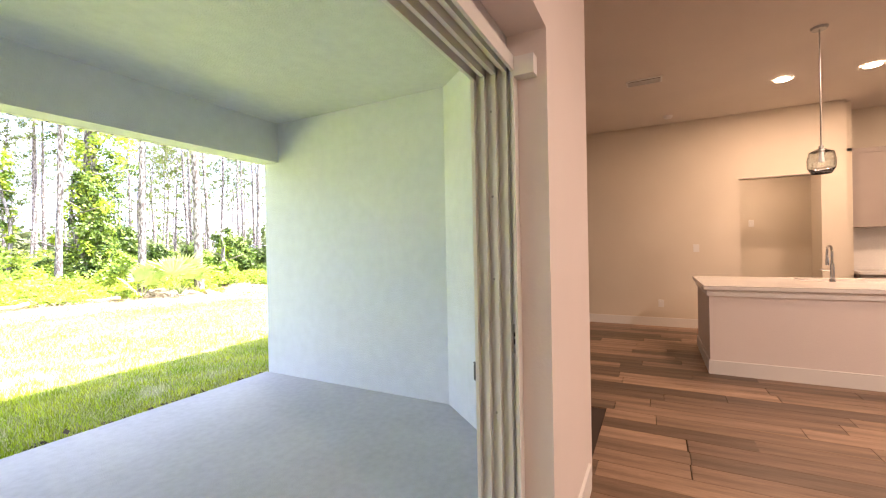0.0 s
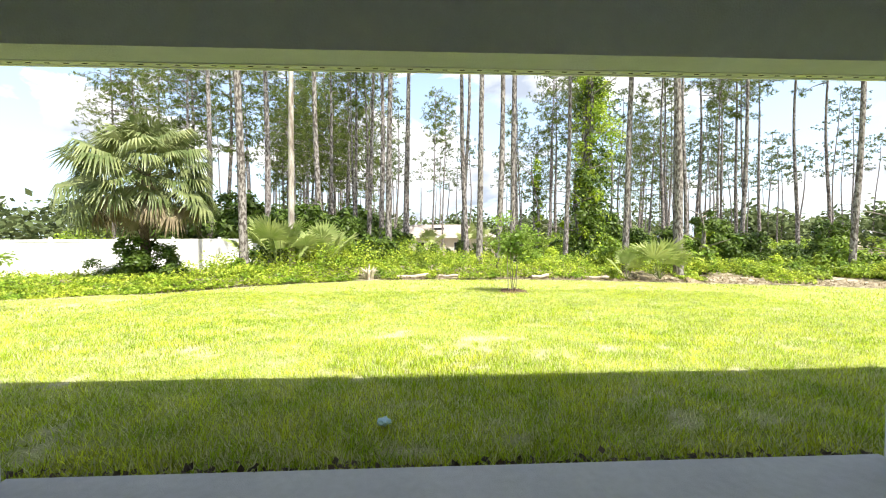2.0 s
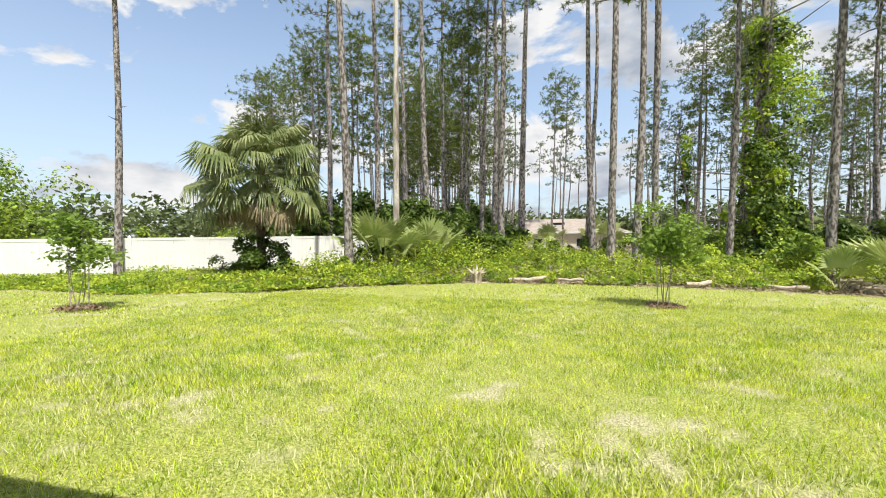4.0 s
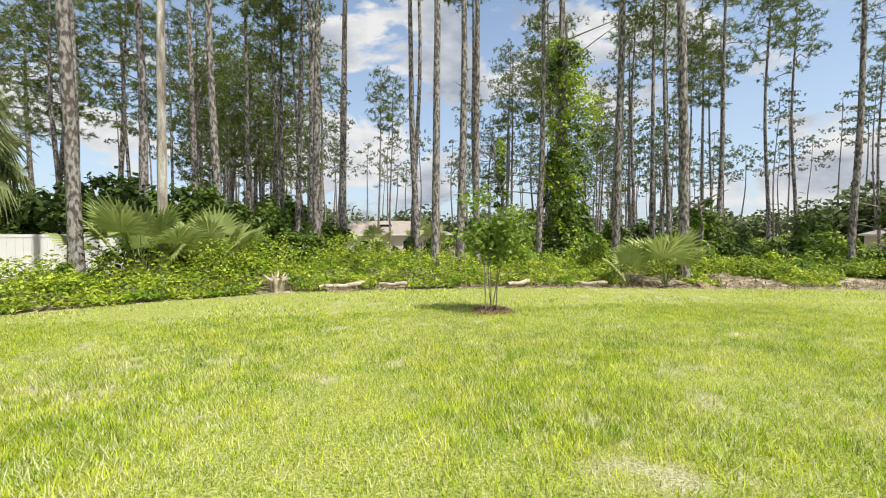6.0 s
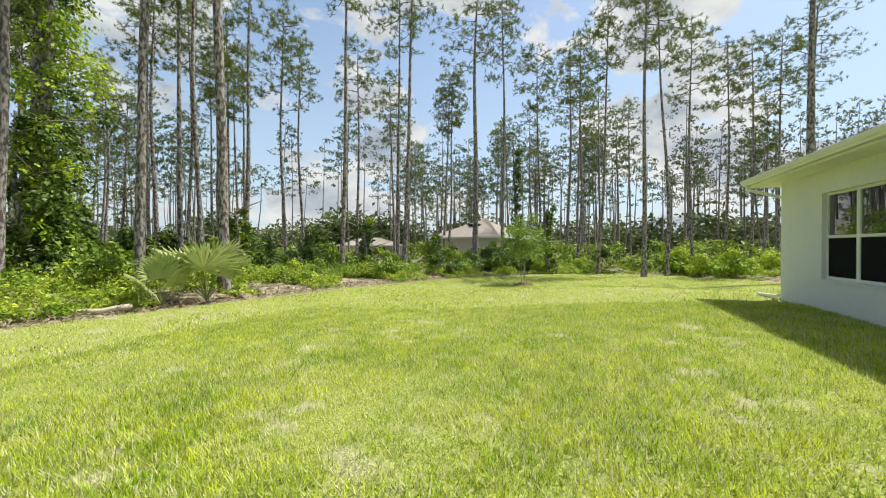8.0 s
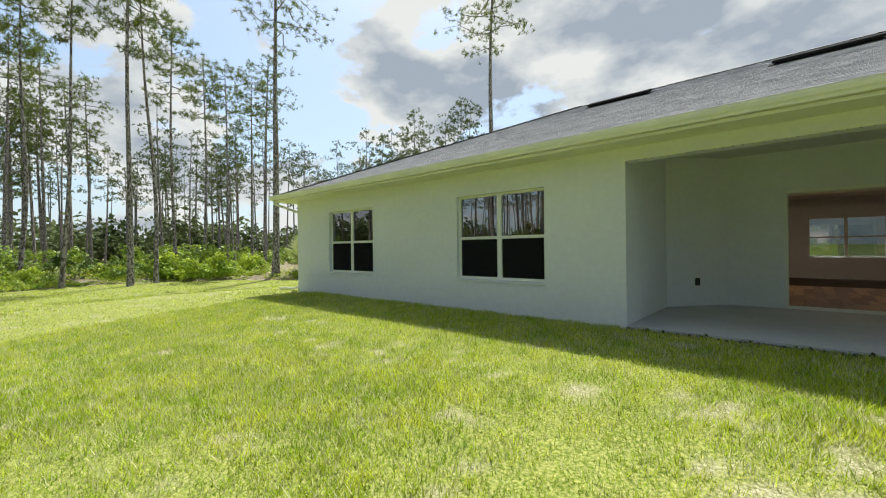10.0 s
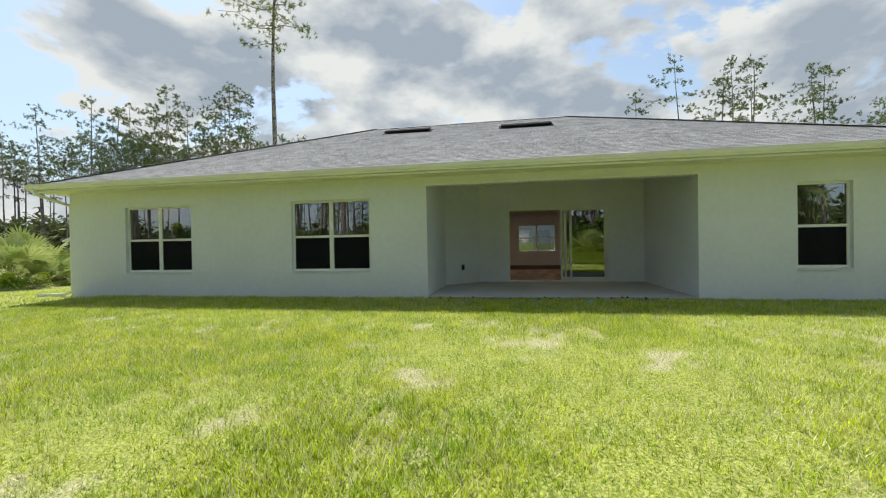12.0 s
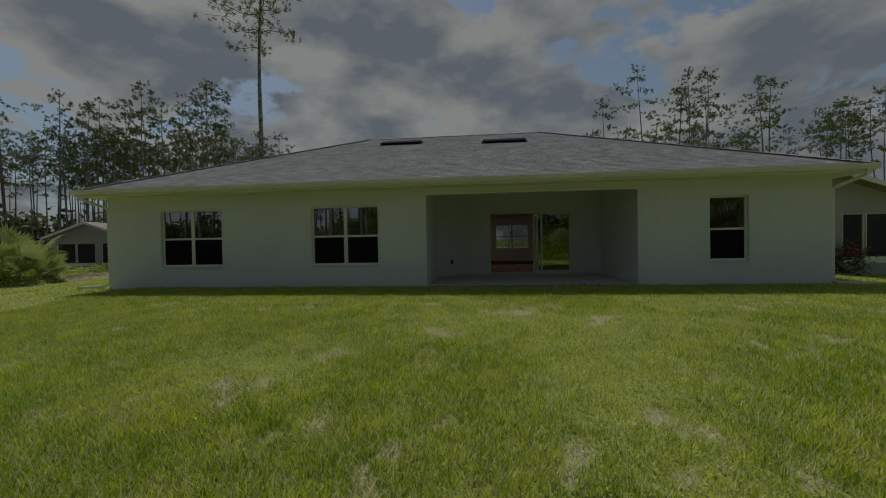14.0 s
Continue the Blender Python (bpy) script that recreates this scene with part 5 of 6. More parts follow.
def ground_cover():
    """Vines and weeds just past the mown edge."""
    rng = np.random.default_rng(66)
    n = 150000
    x = rng.uniform(-24, 33, n)
    d = rng.exponential(2.2, n) + 0.05
    y = np.interp(x, EDGE_X, EDGE_Y) - d
    far = rng.uniform(size=n) < 0.16
    yw = rng.uniform(-8, 24, n)
    x = np.where(far, np.interp(yw, [-8, -1.6, 5.5, 7.2, 10, 14, 30], [-20.2, -23, -19.7, -16.6, -14.4, -15.7, -16.2]) - d * 1.3, x)
    y = np.where(far, yw, y)
    near_log = np.zeros(n, bool)
    for a, b in ((12.5, -15.5), (11.0, -15.7), (14.4, -15.2), (7.0, -14.95), (4.6, -14.9)):
        near_log |= (np.abs(x - a) < 0.5) & (y > b - 0.15)
    keep = ~near_log & (wildness(x, y) > np.where(x < 9, 0.36, 0.12)) & (value_noise(x, y, 0.45, 31) > np.where(x < 7.5, 0.40, 0.08) - 0.02 * d)
    x, y, d = x[keep], y[keep], d[keep]
    hmax = (0.10 + 1.1 * smooth((value_noise(x, y, 0.9, 32) * 0.6 + value_noise(x, y, 2.3, 33) * 0.4 - 0.2) / 0.6) * smooth(d / 2.5)) * np.where(x > 21, 0.3, np.where(x > 11, 1.35, 0.85))
    z = ground_z(x, y) + 0.15 * smooth(d / 1.5) + hmax * rng.uniform(0.1, 1, len(x)) ** 0.6
    v, f = leaves(np.stack([x, y, z], 1), 0.11, rng, 0.6, up=0.5)
    tagged(link("vine_ground_cover", v, f, COVER), "bright green vines and weeds along the lawn's edge", "ground cover", kind="stuff")
    # dry litter and sticks
    n = 5000
    x = rng.uniform(-18, 14, n)
    y = np.interp(x, EDGE_X, EDGE_Y) - rng.exponential(1.0, n)
    P = np.stack([x, y, ground_z(x, y) + 0.06 + rng.uniform(0, 0.14, n) * smooth((np.interp(x, EDGE_X, EDGE_Y) - y) / 1.0)], 1)
    v, f = leaves(P, 0.16, rng, 0.25, up=0.8)
    tagged(link("dry_litter", v, f, FROND_DRY), "scattered dry leaves and fronds on bare sand", "leaf litter", kind="stuff")


ground_cover()

# ---- palms ----


def fan_leaf(rng, R, nseg, droop, arc=2.25, blade=0.036):
    """One fan leaf: narrow folded blades from the end of a stalk, in its own frame (x ahead, z up)."""
    a = np.linspace(-arc, arc, nseg) + rng.normal(0, 0.03, nseg)
    L = R * (0.72 + 0.28 * np.cos(a * 0.6)) * rng.uniform(0.88, 1.05, nseg)
    vs, fs = [], []
    for i in range(nseg):
        d = np.array([math.cos(a[i]), math.sin(a[i]), 0.0])
        s = np.array([-d[1], d[0], 0.0])
        wdt = R * blade
        p1 = d * L[i] * 0.55 + [0, 0, 0.05 * R]
        p2 = d * L[i] * (1 - 0.12 * droop) + [0, 0, -droop * R * rng.uniform(0.25, 0.6)]
        up = np.array([0, 0, wdt * 0.7])
        o = 1 + 4 * i
        vs.append(np.stack([p1 - s * wdt, p1 + up, p1 + s * wdt, p2]))
        fs += [(0, o, o + 1), (0, o + 1, o + 2), (o, o + 3, o + 1), (o + 1, o + 3, o + 2)]
    return np.concatenate([np.zeros((1, 3)), *vs]), np.array(fs)


def frond_set(rng, n, base, el0, el1, stalk, R, droop, nseg=30, arc=1.95, blade=0.036, sag=0.22):
    fronds = []
    for k in range(n):
        az = k * 2.399 + rng.uniform(-0.3, 0.3)
        el = el0 + (el1 - el0) * (k + 0.5) / n + rng.uniform(-0.12, 0.12)
        sl = stalk * rng.uniform(0.72, 1.18)
        h = np.array([math.cos(az), math.sin(az), 0.0])
        q = np.linspace(0, 1, 5)
        pts = np.asarray(base) + np.stack([h * (u * sl * math.cos(el)) + np.array([0, 0, u * sl * math.sin(el) - sag * sl * u * u]) for u in q])
        sv, sf = tube(pts, np.linspace(0.022, 0.011, 5), 5)
        dirv = pts[-1] - pts[-2]
        dirv /= np.linalg.norm(dirv)
        side = np.cross([0, 0, 1.0], dirv); side /= np.linalg.norm(side) + 1e-9
        upv = np.cross(dirv, side)
        tilt = rng.uniform(-0.5, 0.5)
        side, upv = side * math.cos(tilt) + upv * math.sin(tilt), upv * math.cos(tilt) - side * math.sin(tilt)
        v, f = fan_leaf(rng, R * rng.uniform(0.8, 1.12), nseg, droop * rng.uniform(0.6, 1.3), arc, blade)
        w = v[:, :1] * dirv + v[:, 1:2] * side + v[:, 2:] * [0, 0, 1] * 0.6 + v[:, 2:] * upv * 0.4
        fronds.append(merge([(w + pts[-1], f), (sv, np.concatenate([sf[:, [0, 1, 2]], sf[:, [0, 2, 3]]]))]))
    return fronds


def cabbage_palm(x, y, h, n, R, stalk, label):
    rng = np.random.default_rng(int(x * 10) % 999 + 3)
    e = empty("cabbage_palm", x, y, gz(x, y))
    t = np.linspace(0, 1, 12)
    v, f = tube(np.stack([0.08 * np.sin(t * 3), 0.05 * np.sin(t * 2), t * h - 0.1], 1), 0.17 + 0.05 * np.sin(t * 9) * 0.3, 14)
    link("trunk", v, f, PALM_BARK, e, smooth=True)
    boots = []
    for k in range(46):
        a, z = k * 2.4, 0.3 * h + k / 46 * 0.7 * h
        d = np.array([math.cos(a), math.sin(a), 0])
        boots.append(tube(np.array([d * 0.14 + [0, 0, z], d * 0.26 + [0, 0, z + 0.12], d * 0.33 + [0, 0, z + 0.3]]), [0.05, 0.04, 0.02], 4))
    link("leaf_bases", *merge(boots), PALM_BARK, e, "old split leaf bases")
    for v, f in frond_set(rng, n, (0.08 * math.sin(3), 0, h - 0.15), -0.5, 1.45, stalk, R, 1.0):
        link("frond", v, f, FROND, e)
    for v, f in frond_set(rng, 15, (0, 0, h - 0.3), -0.8, -0.45, stalk * 0.85, R * 0.75, 1.4):
        link("dead_frond", v, f, FROND_DRY, e, "hanging brown dead frond")
    tagged(e, label, "palm")


cabbage_palm(23.3, -14.7, 4.5, 84, 1.12, 2.0, "cabbage palm with fan fronds and hanging dead leaves")


def palmetto(x, y, n, R, stalk, label, dry=2):
    rng = np.random.default_rng(int(abs(x * 7 + y * 3)) + 1)
    e = empty("saw_palmetto", x, y, gz(x, y) + 0.02)
    for v, f in frond_set(rng, n, (0, 0, 0.05), 0.75, 1.5, stalk, R, 0.15, 22, 1.7, 0.05, 0.08):
        link("frond", v, f, FROND_PALE, e)
    for v, f in frond_set(rng, dry, (0, 0, 0.05), 0.1, 0.3, stalk * 0.8, R * 0.8, 0.6):
        link("dry_frond", v, f, FROND_DRY, e, "dry straw-coloured frond")
    tagged(e, label, "palmetto", "palmettos")


palmetto(1.6, -15.15, 9, 1.15, 1.35, "saw palmetto with stiff pale fan fronds beside the lawn", 3)
palmetto(3.2, -14.95, 4, 0.8, 0.8, "small saw palmetto with drooping dry fronds beside the lawn", 5)
palmetto(18.7, -16.7, 18, 1.2, 1.9, "large saw palmetto among green shrubs", 3)
palmetto(16.9, -17.7, 15, 1.15, 1.7, "saw palmetto among green shrubs", 2)
palmetto(11.5, -40, 10, 1.1, 2.0, "palmetto in front of the far house", 2)
palmetto(6.5, -41, 10, 1.2, 2.4, "palmetto in front of the far house", 2)
palmetto(-17.3, 10.2, 12, 1.3, 2.1, "saw palmetto in the weeds beside the house", 4)
palmetto(-19.5, 12.2, 11, 1.4, 2.6, "tall saw palmetto in the weeds beside the house", 3)
palmetto(-16.3, 11.4, 8, 1.1, 1.2, "drooping saw palmetto in the weeds beside the house", 5)

for px, py, pk, ps in ((23.0, -14.3, 1, 0.72), (23.7, -14.5, 4, 0.75), (22.5, -14.9, 4, 0.62), (24.3, -14.3, 1, 0.6)):
    plant_shrub(pk, px, py, px * 77, ps)

# ---- vine-hung trees ----


def vine_tree(x, y, h, w, n, seed, label, bright=0.5, trunk_r=0.18):
    rng = np.random.default_rng(seed)
    e = empty("vine_covered_tree", x, y, gz(x, y))
    pts, rad = trunk_shape(rng, h * 1.1, trunk_r, 0.25)
    link("trunk", *tube(pts, rad, 8), BARK, e, smooth=True)
    # lumps of leaves climb the trunk and hang from its limbs
    k = max(12, int(h * (1.3 + 1.9 * w)))
    dark, fresh = [], []
    for i in range(k):
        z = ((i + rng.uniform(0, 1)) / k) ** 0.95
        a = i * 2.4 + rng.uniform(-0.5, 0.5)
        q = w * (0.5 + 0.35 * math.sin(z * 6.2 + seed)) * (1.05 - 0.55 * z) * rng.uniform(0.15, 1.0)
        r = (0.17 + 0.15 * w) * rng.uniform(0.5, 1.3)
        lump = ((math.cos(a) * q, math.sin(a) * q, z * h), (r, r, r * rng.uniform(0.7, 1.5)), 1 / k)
        # Lower lumps mostly get the dark leaf colour, in place of shade there.
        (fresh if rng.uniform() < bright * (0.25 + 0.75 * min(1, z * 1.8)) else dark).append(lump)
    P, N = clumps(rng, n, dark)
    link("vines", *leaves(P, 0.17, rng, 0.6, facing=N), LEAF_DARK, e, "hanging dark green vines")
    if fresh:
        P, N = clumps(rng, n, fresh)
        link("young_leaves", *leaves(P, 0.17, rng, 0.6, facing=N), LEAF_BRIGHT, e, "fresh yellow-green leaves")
    br = []
    for k in range(8):
        u = rng.uniform(0.3, 0.95)
        b = np.array([np.interp(u, np.linspace(0, 1, len(pts)), pts[:, i]) for i in range(3)])
        az = k * 2.4
        br.append(tube(np.array([b, b + [math.cos(az) * w * 0.6, math.sin(az) * w * 0.6, 0.3], b + [math.cos(az) * w * 1.1, math.sin(az) * w * 1.1, 0.5]]), [0.05, 0.03, 0.01], 4))
    set_kind(link("branchwork", *merge(br), TWIG, e), "stuff")
    tagged(e, label, "tree")


vine_tree(1.2, -23.2, 12.0, 3.3, 11000, 41, "tall tree wrapped in vines with bright young leaves", 0.7, 0.26)
vine_tree(2.2, -22.4, 6.0, 2.2, 5200, 42, "vine-hung small tree with pale bare stems", 0.35)
vine_tree(4.2, -25.6, 7.0, 0.6, 2200, 43, "slim trunk wrapped in a column of green ivy", 0.55, 0.12)
vine_tree(-22.6, -9.2, 10.0, 1.1, 3200, 44, "dark pine trunk hung with green vines", 0.15, 0.2)
vine_tree(-20.8, -6.6, 5.0, 1.2, 2000, 45, "young oak with dark green leaves", 0.25)
vine_tree(-14.0, -18.5, 3.8, 1.5, 2600, 46, "vine-covered tree with dense dark leaves", 0.1)
vine_tree(-3.0, -18.6, 3.4, 1.1, 2400, 47, "small leafy tree beside the palmetto", 0.3)

# ---- young staked trees ----


def mulch_ring(x, y, r):
    rng = np.random.default_rng(int(abs(x) * 5))
    n = 700
    a, q = rng.uniform(0, 6.28, n), r * rng.uniform(0, 1, n) ** 0.55
    px, py = x + np.cos(a) * q * 1.2, y + np.sin(a) * q
    P = np.stack([px, py, ground_z(px, py) + 0.045 + 0.04 * (1 - q / r)], 1)
    v, f = leaves(P, 0.075, rng, 0.45, up=1.0)
    tagged(link("mulch_ring", v, f, MULCH), "ring of brown bark mulch round a young tree", "mulch", kind="stuff")


def young_tree(x, y, h, n, seed, label):
    rng = np.random.default_rng(seed)
    e = empty("young_tree", x, y, gz(x, y))
    stems = []
    tips = []
    for k in range(3):
        b = np.array([0.03 * math.cos(k * 2.1), 0.03 * math.sin(k * 2.1), 0.0])
        lean = np.array([math.cos(k * 2.1 + 1) * 0.14, math.sin(k * 2.1 + 1) * 0.14, 1.0])
        L = h * (0.95, 0.8, 0.72)[k]
        q = np.linspace(0, 1, 7)
        pts = b + q[:, None] * lean * L + np.stack([0.04 * np.sin(q * 6 + k), 0.04 * np.cos(q * 5 + k), 0 * q], 1)
        stems.append(tube(pts, np.linspace(0.013, 0.005, 7), 6))
        for m in range(9):
            u = rng.uniform(0.48, 1.0)
            p = np.array([np.interp(u, q, pts[:, i]) for i in range(3)])
            az, bl = rng.uniform(0, 6.28), h * rng.uniform(0.14, 0.34) * (1.25 - 0.6 * u)
            t = p + [math.cos(az) * bl, math.sin(az) * bl, bl * rng.uniform(-0.1, 0.6)]
            stems.append(tube(np.array([p, (p + t) / 2 + [0, 0, 0.03], t]), [0.008, 0.006, 0.003], 4))
            tips.append(t + rng.normal(0, 0.05 * h, (n // 27, 3)) * [1, 1, 0.7])
            tips.append((p + t) / 2 + rng.normal(0, 0.04 * h, (n // 54, 3)))
    link("stem", *merge(stems), TWIG, e, "several thin grey stems")
    link("leaves", *leaves(np.concatenate(tips), 0.12, rng, 0.55), SAPLING, e, "small light green leaves")
    tagged(e, label, "young tree", "young planted trees")
    for k, (dx, dy) in enumerate(((-0.11, -0.12), (0.17, 0.08))):
        s = empty("tree_stake", x + dx, y + dy, gz(x, y))
        part("post", add_cyl(bmesh.new(), (0, 0, -0.12), (0.05 * (k * 2 - 1), 0, 1.25), 0.015, 0.013, 8), STAKE, s)
        part("tie", boxes((-0.03, -0.03, 1.05, 0.08, 0.03, 1.065)), BLACK_METAL, s)
        tagged(s, "thin grey wooden stake beside a young tree", "stake", group="tree stakes")


young_tree(9.09, -11.0, 2.6, 1500, 61, "young multi-stemmed tree on two stakes in the lawn")
mulch_ring(9.09, -11.0, 0.4)
young_tree(-11.0, -7.2, 4.0, 2600, 62, "young staked tree with light green crown in the lawn")
mulch_ring(-11.0, -7.2, 0.55)
young_tree(22.9, -7.5, 2.45, 1300, 63, "young multi-stemmed tree near the white fence")
mulch_ring(22.9, -7.5, 0.45)

# ---- logs and stumps ----


def log(x, y, L, r, rz, label):
    rng = np.random.default_rng(int(abs(x * 13)))
    q = np.linspace(0, 1, 9)
    v, f = tube(np.stack([q * L - L / 2, 0.06 * np.sin(q * 5), 0.02 * np.sin(q * 9)], 1), r * (1 - 0.35 * q) * (1 + 0.08 * np.sin(q * 21)), 10)
    e = link("fallen_log", v, f, LOG, smooth=True)
    e.matrix_basis = pose(x, y, gz(x, y) + r + 0.06, 0, 2, rz)
    tagged(e, label, "log", "fallen logs")


log(12.5, -15.45, 1.5, 0.085, 16, "pale weathered log lying in the vines")
log(11.0, -15.6, 0.9, 0.07, -14, "short pale log lying in the vines")
log(7.0, -15.0, 1.0, 0.085, 32, "broken pale log in dry litter")
log(4.6, -14.95, 1.1, 0.07, -25, "grey log lying in dry litter")


def stump(x, y):
    rng = np.random.default_rng(3)
    ps = []
    for k in range(9):
        a = k * 0.7
        d = np.array([math.cos(a), math.sin(a), 0])
        ps.append(tube(np.array([d * 0.1 + [0, 0, -0.1], d * 0.16 + [0, 0, 0.25], d * rng.uniform(0.2, 0.5) + [0, 0, rng.uniform(0.3, 0.6)]]), [0.08, 0.06, 0.015], 5))
    e = link("torn_stump", *merge(ps), LOG)
    e.matrix_basis = pose(x, y, gz(x, y) + 0.1)
    tagged(e, "torn brown tree stump at the lawn's edge", "stump")


stump(14.4, -15.2)


def brush_pile(x, y):
    rng = np.random.default_rng(13)
    ps = []
    for _ in range(26):
        p = rng.normal(0, 0.35, 3) * [1, 1, 0] + [0, 0, rng.uniform(0.05, 0.25)]
        d = unit(rng, 1)[0] * [1, 1, 0.5] + [0, 0, 0.25]
        L = rng.uniform(0.4, 1.1)
        ps.append(tube(np.array([p, p + d * L * 0.5 + rng.normal(0, 0.05, 3), p + d * L]), [0.014, 0.01, 0.004], 4))
    e = link("brush_pile", *merge(ps), TWIG)
    e.matrix_basis = pose(x, y, gz(x, y) + 0.1)
    set_kind(e, "stuff")
    tagged(e, "heap of bare grey branches in the weeds", "brush pile", "brush piles")


for bx, by in ((-12.0, -16.8), (6.0, -17.0), (-16.5, -13.8), (-5.5, -17.0)):
    brush_pile(bx, by)

# ---- fence ----


def fence():
    a, b = Vector((37.5, -5.2, 0)), Vector((22.4, -23.6, 0))
    n = 10
    e = empty("vinyl_fence", a.x, a.y, 0)
    ang = math.atan2(b.y - a.y, b.x - a.x)
    e.matrix_basis = pose(a.x, a.y, 0, 0, 0, math.degrees(ang))
    L = (b - a).length
    z0, z1 = -0.52, 1.36
    for i in range(n + 1):
        x = L * i / n
        part("post", boxes((x - 0.064, -0.064, z0, x + 0.064, 0.064, z1 + 0.04)), WHITE, e)
        bm = bmesh.new()
        bmesh.ops.create_cone(bm, cap_ends=True, segments=4, radius1=0.108, radius2=0.01, depth=0.07, matrix=Matrix.Translation((x, 0, z1 + 0.076)) @ Matrix.Rotation(radians(45), 4, "Z"))
        part("post_cap", bm, WHITE, e)
        if i == n:
            break
        xa, xb = x + 0.066, x + L / n - 0.066
        part("top_rail", boxes((xa, -0.025, z1 - 0.12, xb, 0.025, z1)), WHITE, e)
        part("bottom_rail", boxes((xa, -0.025, z0 + 0.05, xb, 0.025, z0 + 0.2)), WHITE, e)
        m = 10
        for k in range(m):
            p = xa + (xb - xa) * k / m
            part("picket", boxes((p + 0.002, -0.011, z0 + 0.2, p + (xb - xa) / m - 0.002, 0.011, z1 - 0.12)), WHITE, e)
    tagged(e, "tall white vinyl privacy fence beyond the lawn", "fence")


fence()

# ---- neighbouring houses ----


def hip_house(x, y, w, d, wall_z, ridge_h, rz, label, base=-0.9, windows=2):
    e = empty("house", x, y, base, rz)
    part("wall", boxes((-w / 2, -d / 2, 0, w / 2, d / 2, wall_z)), FAR_WALL, e, "beige stucco walls")
    o, r = 0.5, d / 2 + 0.5
    bm = bmesh.new()
    p = [(-w / 2 - o, -d / 2 - o, wall_z), (w / 2 + o, -d / 2 - o, wall_z), (w / 2 + o, d / 2 + o, wall_z), (-w / 2 - o, d / 2 + o, wall_z), (-w / 2 - o + r, 0, wall_z + ridge_h), (w / 2 + o - r, 0, wall_z + ridge_h)]
    vs = [bm.verts.new(q) for q in p]
    for f in ((0, 1, 5, 4), (1, 2, 5), (2, 3, 4, 5), (3, 0, 4), (3, 2, 1, 0)):
        bm.faces.new([vs[i] for i in f])
    rf = part("roof", bm, FAR_ROOF, e, "pale brown shingle roof")
    part("vent", boxes((-0.7, -d / 4 - 0.2, wall_z + ridge_h * 0.55, 0.7, -d / 4 + 0.2, wall_z + ridge_h * 0.55 + 0.25)), BLACK_METAL, rf)
    part("fascia", boxes((-w / 2 - o, -d / 2 - o - 0.02, wall_z - 0.16, w / 2 + o, -d / 2 - o, wall_z + 0.02), (w / 2 + o, -d / 2 - o, wall_z - 0.16, w / 2 + o + 0.02, d / 2 + o, wall_z + 0.02)), WHITE, e)
    for k in range(windows):
        cx = -w / 2 + w * (k + 1) / (windows + 1)
        wn = part("window", boxes((cx - 0.6, -d / 2 - 0.03, 0.9, cx + 0.6, -d / 2 - 0.002, 2.0)), WHITE, e)
        part("pane", boxes((cx - 0.53, -d / 2 - 0.04, 0.97, cx + 0.53, -d / 2 - 0.031, 1.93)), SCREEN_DARK, wn)
    tagged(e, label, "house", "neighbouring houses")


hip_house(-35.9, -15.2, 8, 9, 3.1, 2.3, 75, "beige single-storey house with a hipped brown roof behind the trees")
hip_house(10.0, -55.0, 15, 8, 2.7, 1.7, 180, "pale house with a tan hipped roof far behind the shrubs", -1.2)
hip_house(-50, -38, 10, 7, 2.2, 1.3, 120, "small pale house far behind the undergrowth")


def porch_house(x, y, rz, label, base, flower):
    e = empty("porch_house", x, y, base, rz)
    w, d, h, rise = 7.4, 8.0, 2.95, 1.2
    bays = [(0.5, 2.3), (2.4, 4.2), (4.8, 5.65), (5.72, 7.1)]
    part("wall", wall_mesh(0, w, 0, h, [(a, 0.75, b, 2.42) for a, b in bays], 0.15, I), PORCH_WALL, e, "grey porch wall")
    part("side_wall", boxes((-0.15, 0, 0, 0, d, h)), PORCH_WALL, e)
    for a, b in bays:
        part("screen", boxes((a + 0.01, 0.07, 0.76, b - 0.01, 0.075, 2.41)), SCREEN_DARK, e, "dark porch screen")
        part("frame", boxes((a, 0.02, 0.75, a + 0.04, 0.13, 2.42), (b - 0.04, 0.02, 0.75, b, 0.13, 2.42)), WHITE, e)
        part("kick_panel", boxes((a - 0.03, -0.02, 0.5, b + 0.03, -0.002, 0.745)), WHITE, e, "white panel under the screen")
    part("back_wall", boxes((0, d - 0.15, 0, w, d, h)), PORCH_WALL, e)
    bm = prism([(-0.5, h - 0.1), (w / 2, h + rise), (w + 0.5, h - 0.1), (w + 0.5, h + 0.04), (w / 2, h + rise + 0.14), (-0.5, h + 0.04)], "y", -0.5, d + 0.5)
    part("roof", bm, FAR_ROOF, e, "pale low-pitched gable roof")
    part("fascia", prism([(-0.5, h - 0.14), (w / 2, h + rise - 0.04), (w + 0.5, h - 0.14), (w + 0.5, h + 0.05), (w / 2, h + rise + 0.15), (-0.5, h + 0.05)], "y", -0.53, -0.502), WHITE, e, "white rake board")
    part("gable", prism([(0, h), (w, h), (w / 2, h + rise - 0.02)], "y", 0.01, 0.14), PORCH_WALL, e)
    tagged(e, label, "house", "neighbouring houses")
    if flower:
        rng = np.random.default_rng(5)
        s = empty("flowering_bush", x + 4.55, y - 0.1, base)
        P = blob_points(rng, 700, [((0, 0, 0.6), (0.6, 0.6, 0.6), 1)])
        link("foliage", *leaves(P, 0.12, rng, 0.5), LEAF_DARK, s)
        link("blossom", *leaves(P[P[:, 2] > 0.7] * [1.05, 1.05, 1.08], 0.1, rng, 0.7), FLOWER, s, "pink blossom")
        tagged(s, "dark bush with pink blossom beside a porch", "bush")


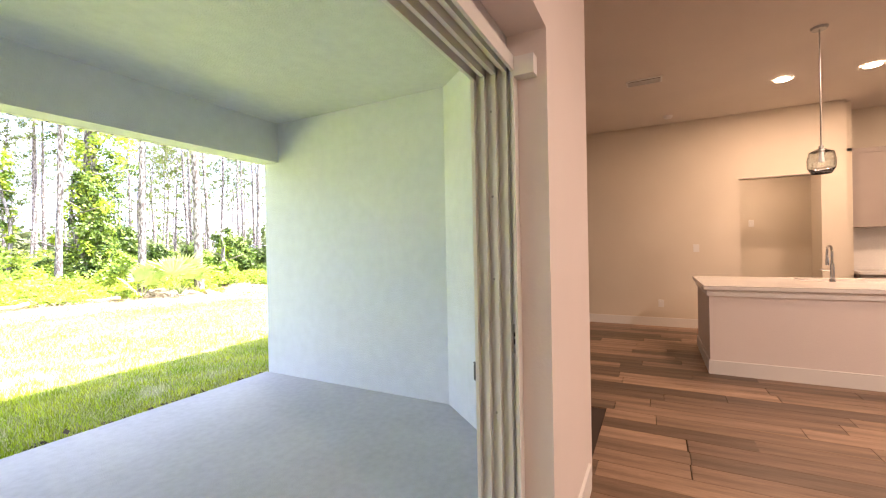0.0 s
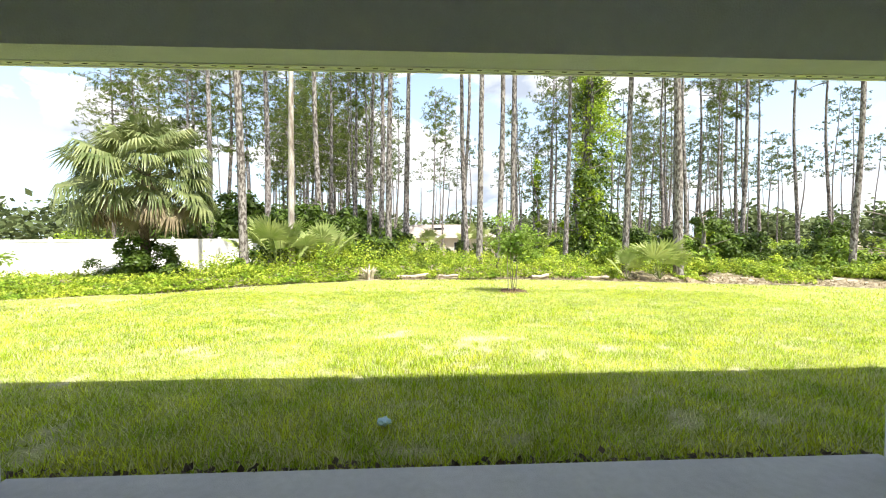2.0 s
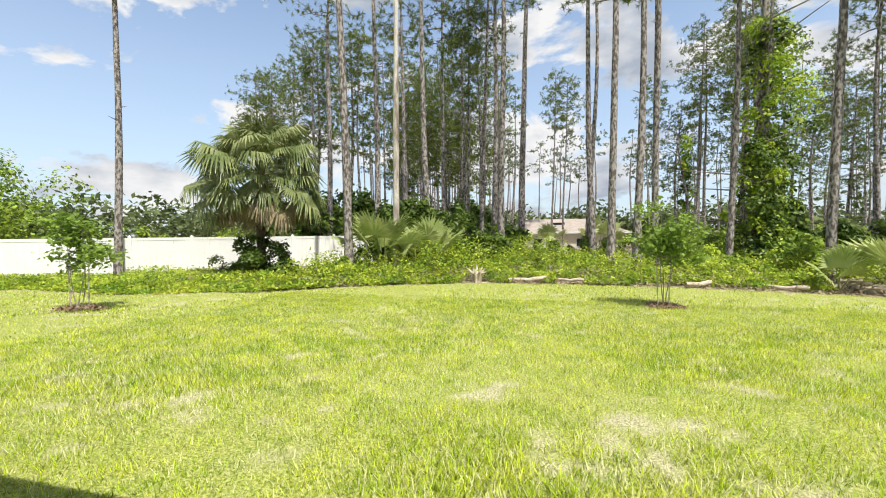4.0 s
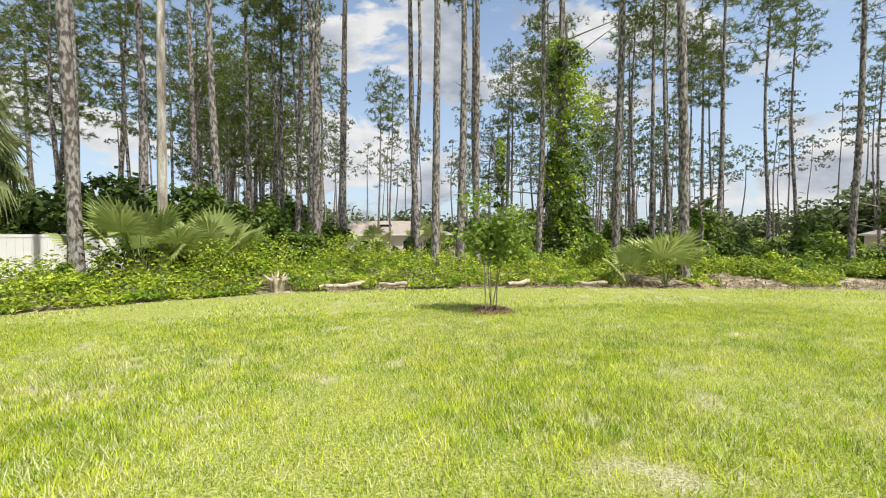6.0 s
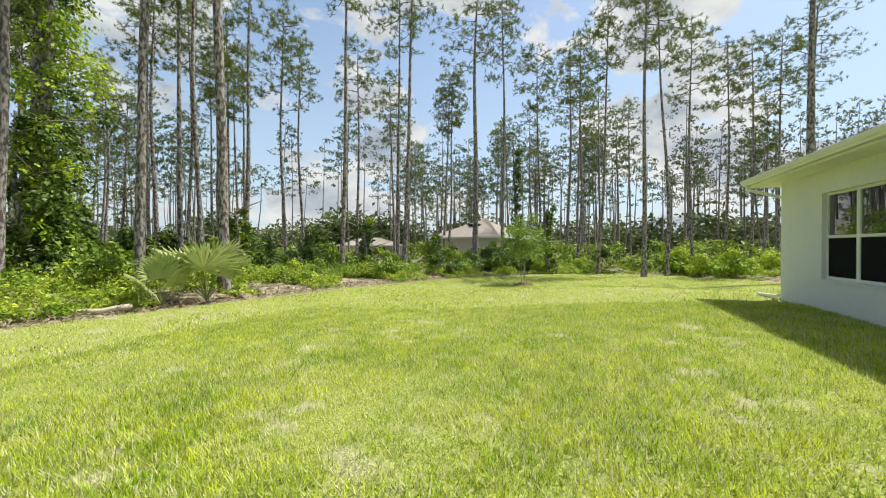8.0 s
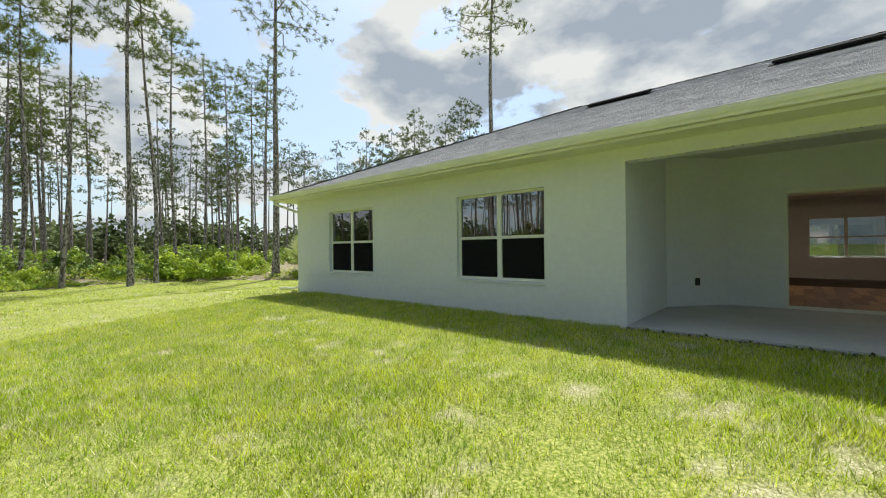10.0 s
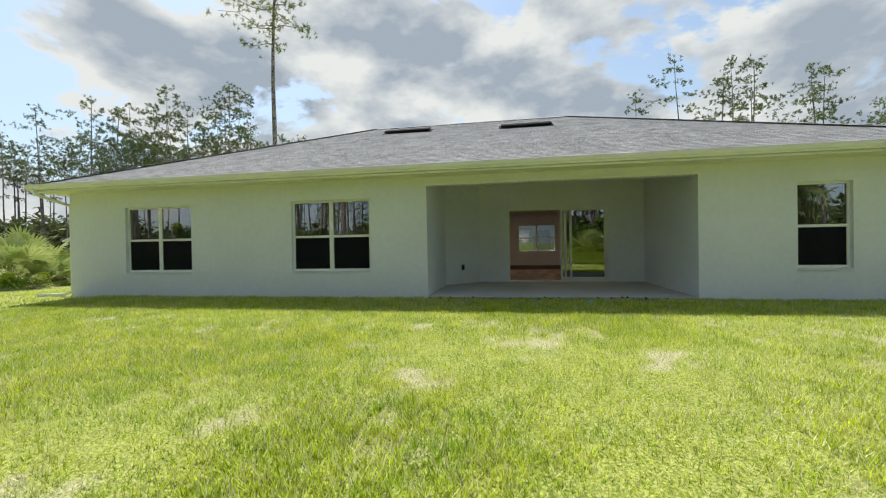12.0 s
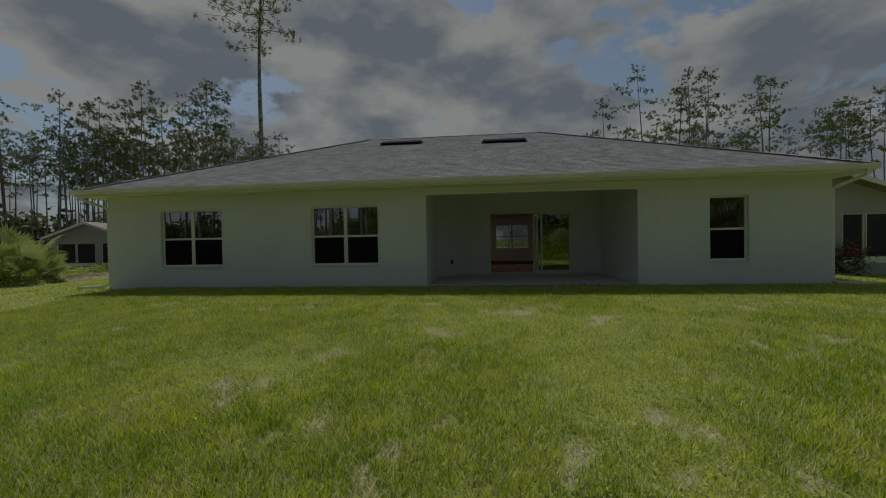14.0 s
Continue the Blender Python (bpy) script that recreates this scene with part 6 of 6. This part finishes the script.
porch_house(19.75, 6.4, 6, "neighbouring house with a dark screened porch and gable roof", -0.45, True)
porch_house(-27.0, 21.0, 0, "low neighbouring house with a dark screened porch behind weeds", -0.9, False)

# ---- lawn ----


def lawn(name, n, x0, x1, y0, y1, seed, hmin, hmax, width, exclude=None):
    rng = np.random.default_rng(seed)
    x, y = rng.uniform(x0, x1, n), rng.uniform(y0, y1, n)
    keep = (wildness(x, y) < 0.05) & ~((x > -0.02) & (x < W + 0.02) & (y > -0.015))
    keep &= ~((x > LX0 - 0.02) & (x < LX1 + 0.02) & (y > -0.07))
    keep &= rng.uniform(size=n) > thinness(x, y) * 0.7
    if exclude:
        keep &= ~((x > exclude[0]) & (x < exclude[1]) & (y > exclude[2]) & (y < exclude[3]))
    x, y = x[keep], y[keep]
    m = len(x)
    z = ground_z(x, y) - 0.012
    a = rng.uniform(0, 6.28, m)
    tuft = value_noise(x, y, 9.5, 16)
    h = rng.uniform(hmin, hmax, m) * (0.65 + 0.35 * value_noise(x, y, 2.5, 14) + 0.55 * tuft)
    ln = rng.uniform(0.2, 1.3, m) * h
    wd = width * rng.uniform(0.7, 1.3, m)
    P = np.stack([x, y, z], 1)
    side = np.stack([-np.sin(a), np.cos(a), 0 * a], 1) * (wd / 2)[:, None]
    dirv = np.stack([np.cos(a), np.sin(a), 0 * a], 1)
    tip = P + dirv * ln[:, None] + np.array([0, 0, 1]) * h[:, None]
    v = np.stack([P - side, P + side, tip], 1)
    dry = rng.uniform(size=m) < 0.12 + 0.5 * thinness(x, y) + 0.16 * value_noise(x, y, 0.7, 15) + 0.22 * (1 - tuft)
    for nm, sel, material, lab in ((name, ~dry, GRASS, "bright green coarse lawn grass"), (name + "_dry", dry, STRAW, "dry straw-coloured blades in the lawn")):
        q = v[sel].reshape(-1, 3)
        f = np.arange(len(q)).reshape(-1, 3)
        tagged(link(nm, q, f, material), lab, "grass", kind="stuff")


lawn("grass_near", 900000, 1.0, 20.0, -11.5, 0.0, 71, 0.03, 0.075, 0.0095)
lawn("grass_far", 420000, -23, 36, -16.5, 14, 72, 0.03, 0.07, 0.019, (1.0, 20.0, -11.5, 0.0))


def toy(x, y):
    rng = np.random.default_rng(2)
    bm = bmesh.new()
    bmesh.ops.create_icosphere(bm, subdivisions=2, radius=0.055)
    for v in bm.verts:
        v.co = v.co * (1 + 0.35 * math.sin(v.co.x * 90) * math.cos(v.co.y * 70))
        v.co.z *= 0.45
    ob = part("plastic_scrap", bm, TOY)
    ob.matrix_basis = pose(x, y, gz(x, y) + 0.045)
    tagged(ob, "crumpled pale blue plastic scrap on the grass", "litter")


toy(12.38, -0.66)


# ---- planks, piece by piece ----


def planks():
    floor = bpy.data.objects["floor"]
    rng = np.random.default_rng(4)
    w = 0.178
    meshes = {}
    n = 0
    x = 4.86
    while x < 13.5:
        y = 2.2 - rng.uniform(0, 1.1)
        ymin = 3.475 if x > DX0 else 3.55 if x + w > 8.95 else 2.2
        while y < 8.3:
            a, b = max(y, ymin), min(y + 1.22, 8.3)
            inside_island = 6.1 < x and x + w < 7.38 and a > 4.42 and b < 7.39
            if b - a > 0.02 and not inside_island and n < 300:
                L = round(b - a, 2)
                if L not in meshes:
                    bm = boxes((0.0015, 0.0015, 0, w - 0.0015, L - 0.0015, 0.0118))
                    meshes[L] = part("plank", bm, PLANK, floor)
                    ob = meshes[L]
                else:
                    ob = meshes[L].copy()
                    scene.collection.objects.link(ob)
                ob.parent = floor
                ob.location = (x, a, FLOOR_Z - 0.0119)
                n += 1
            y += 1.222
        x += w


planks()
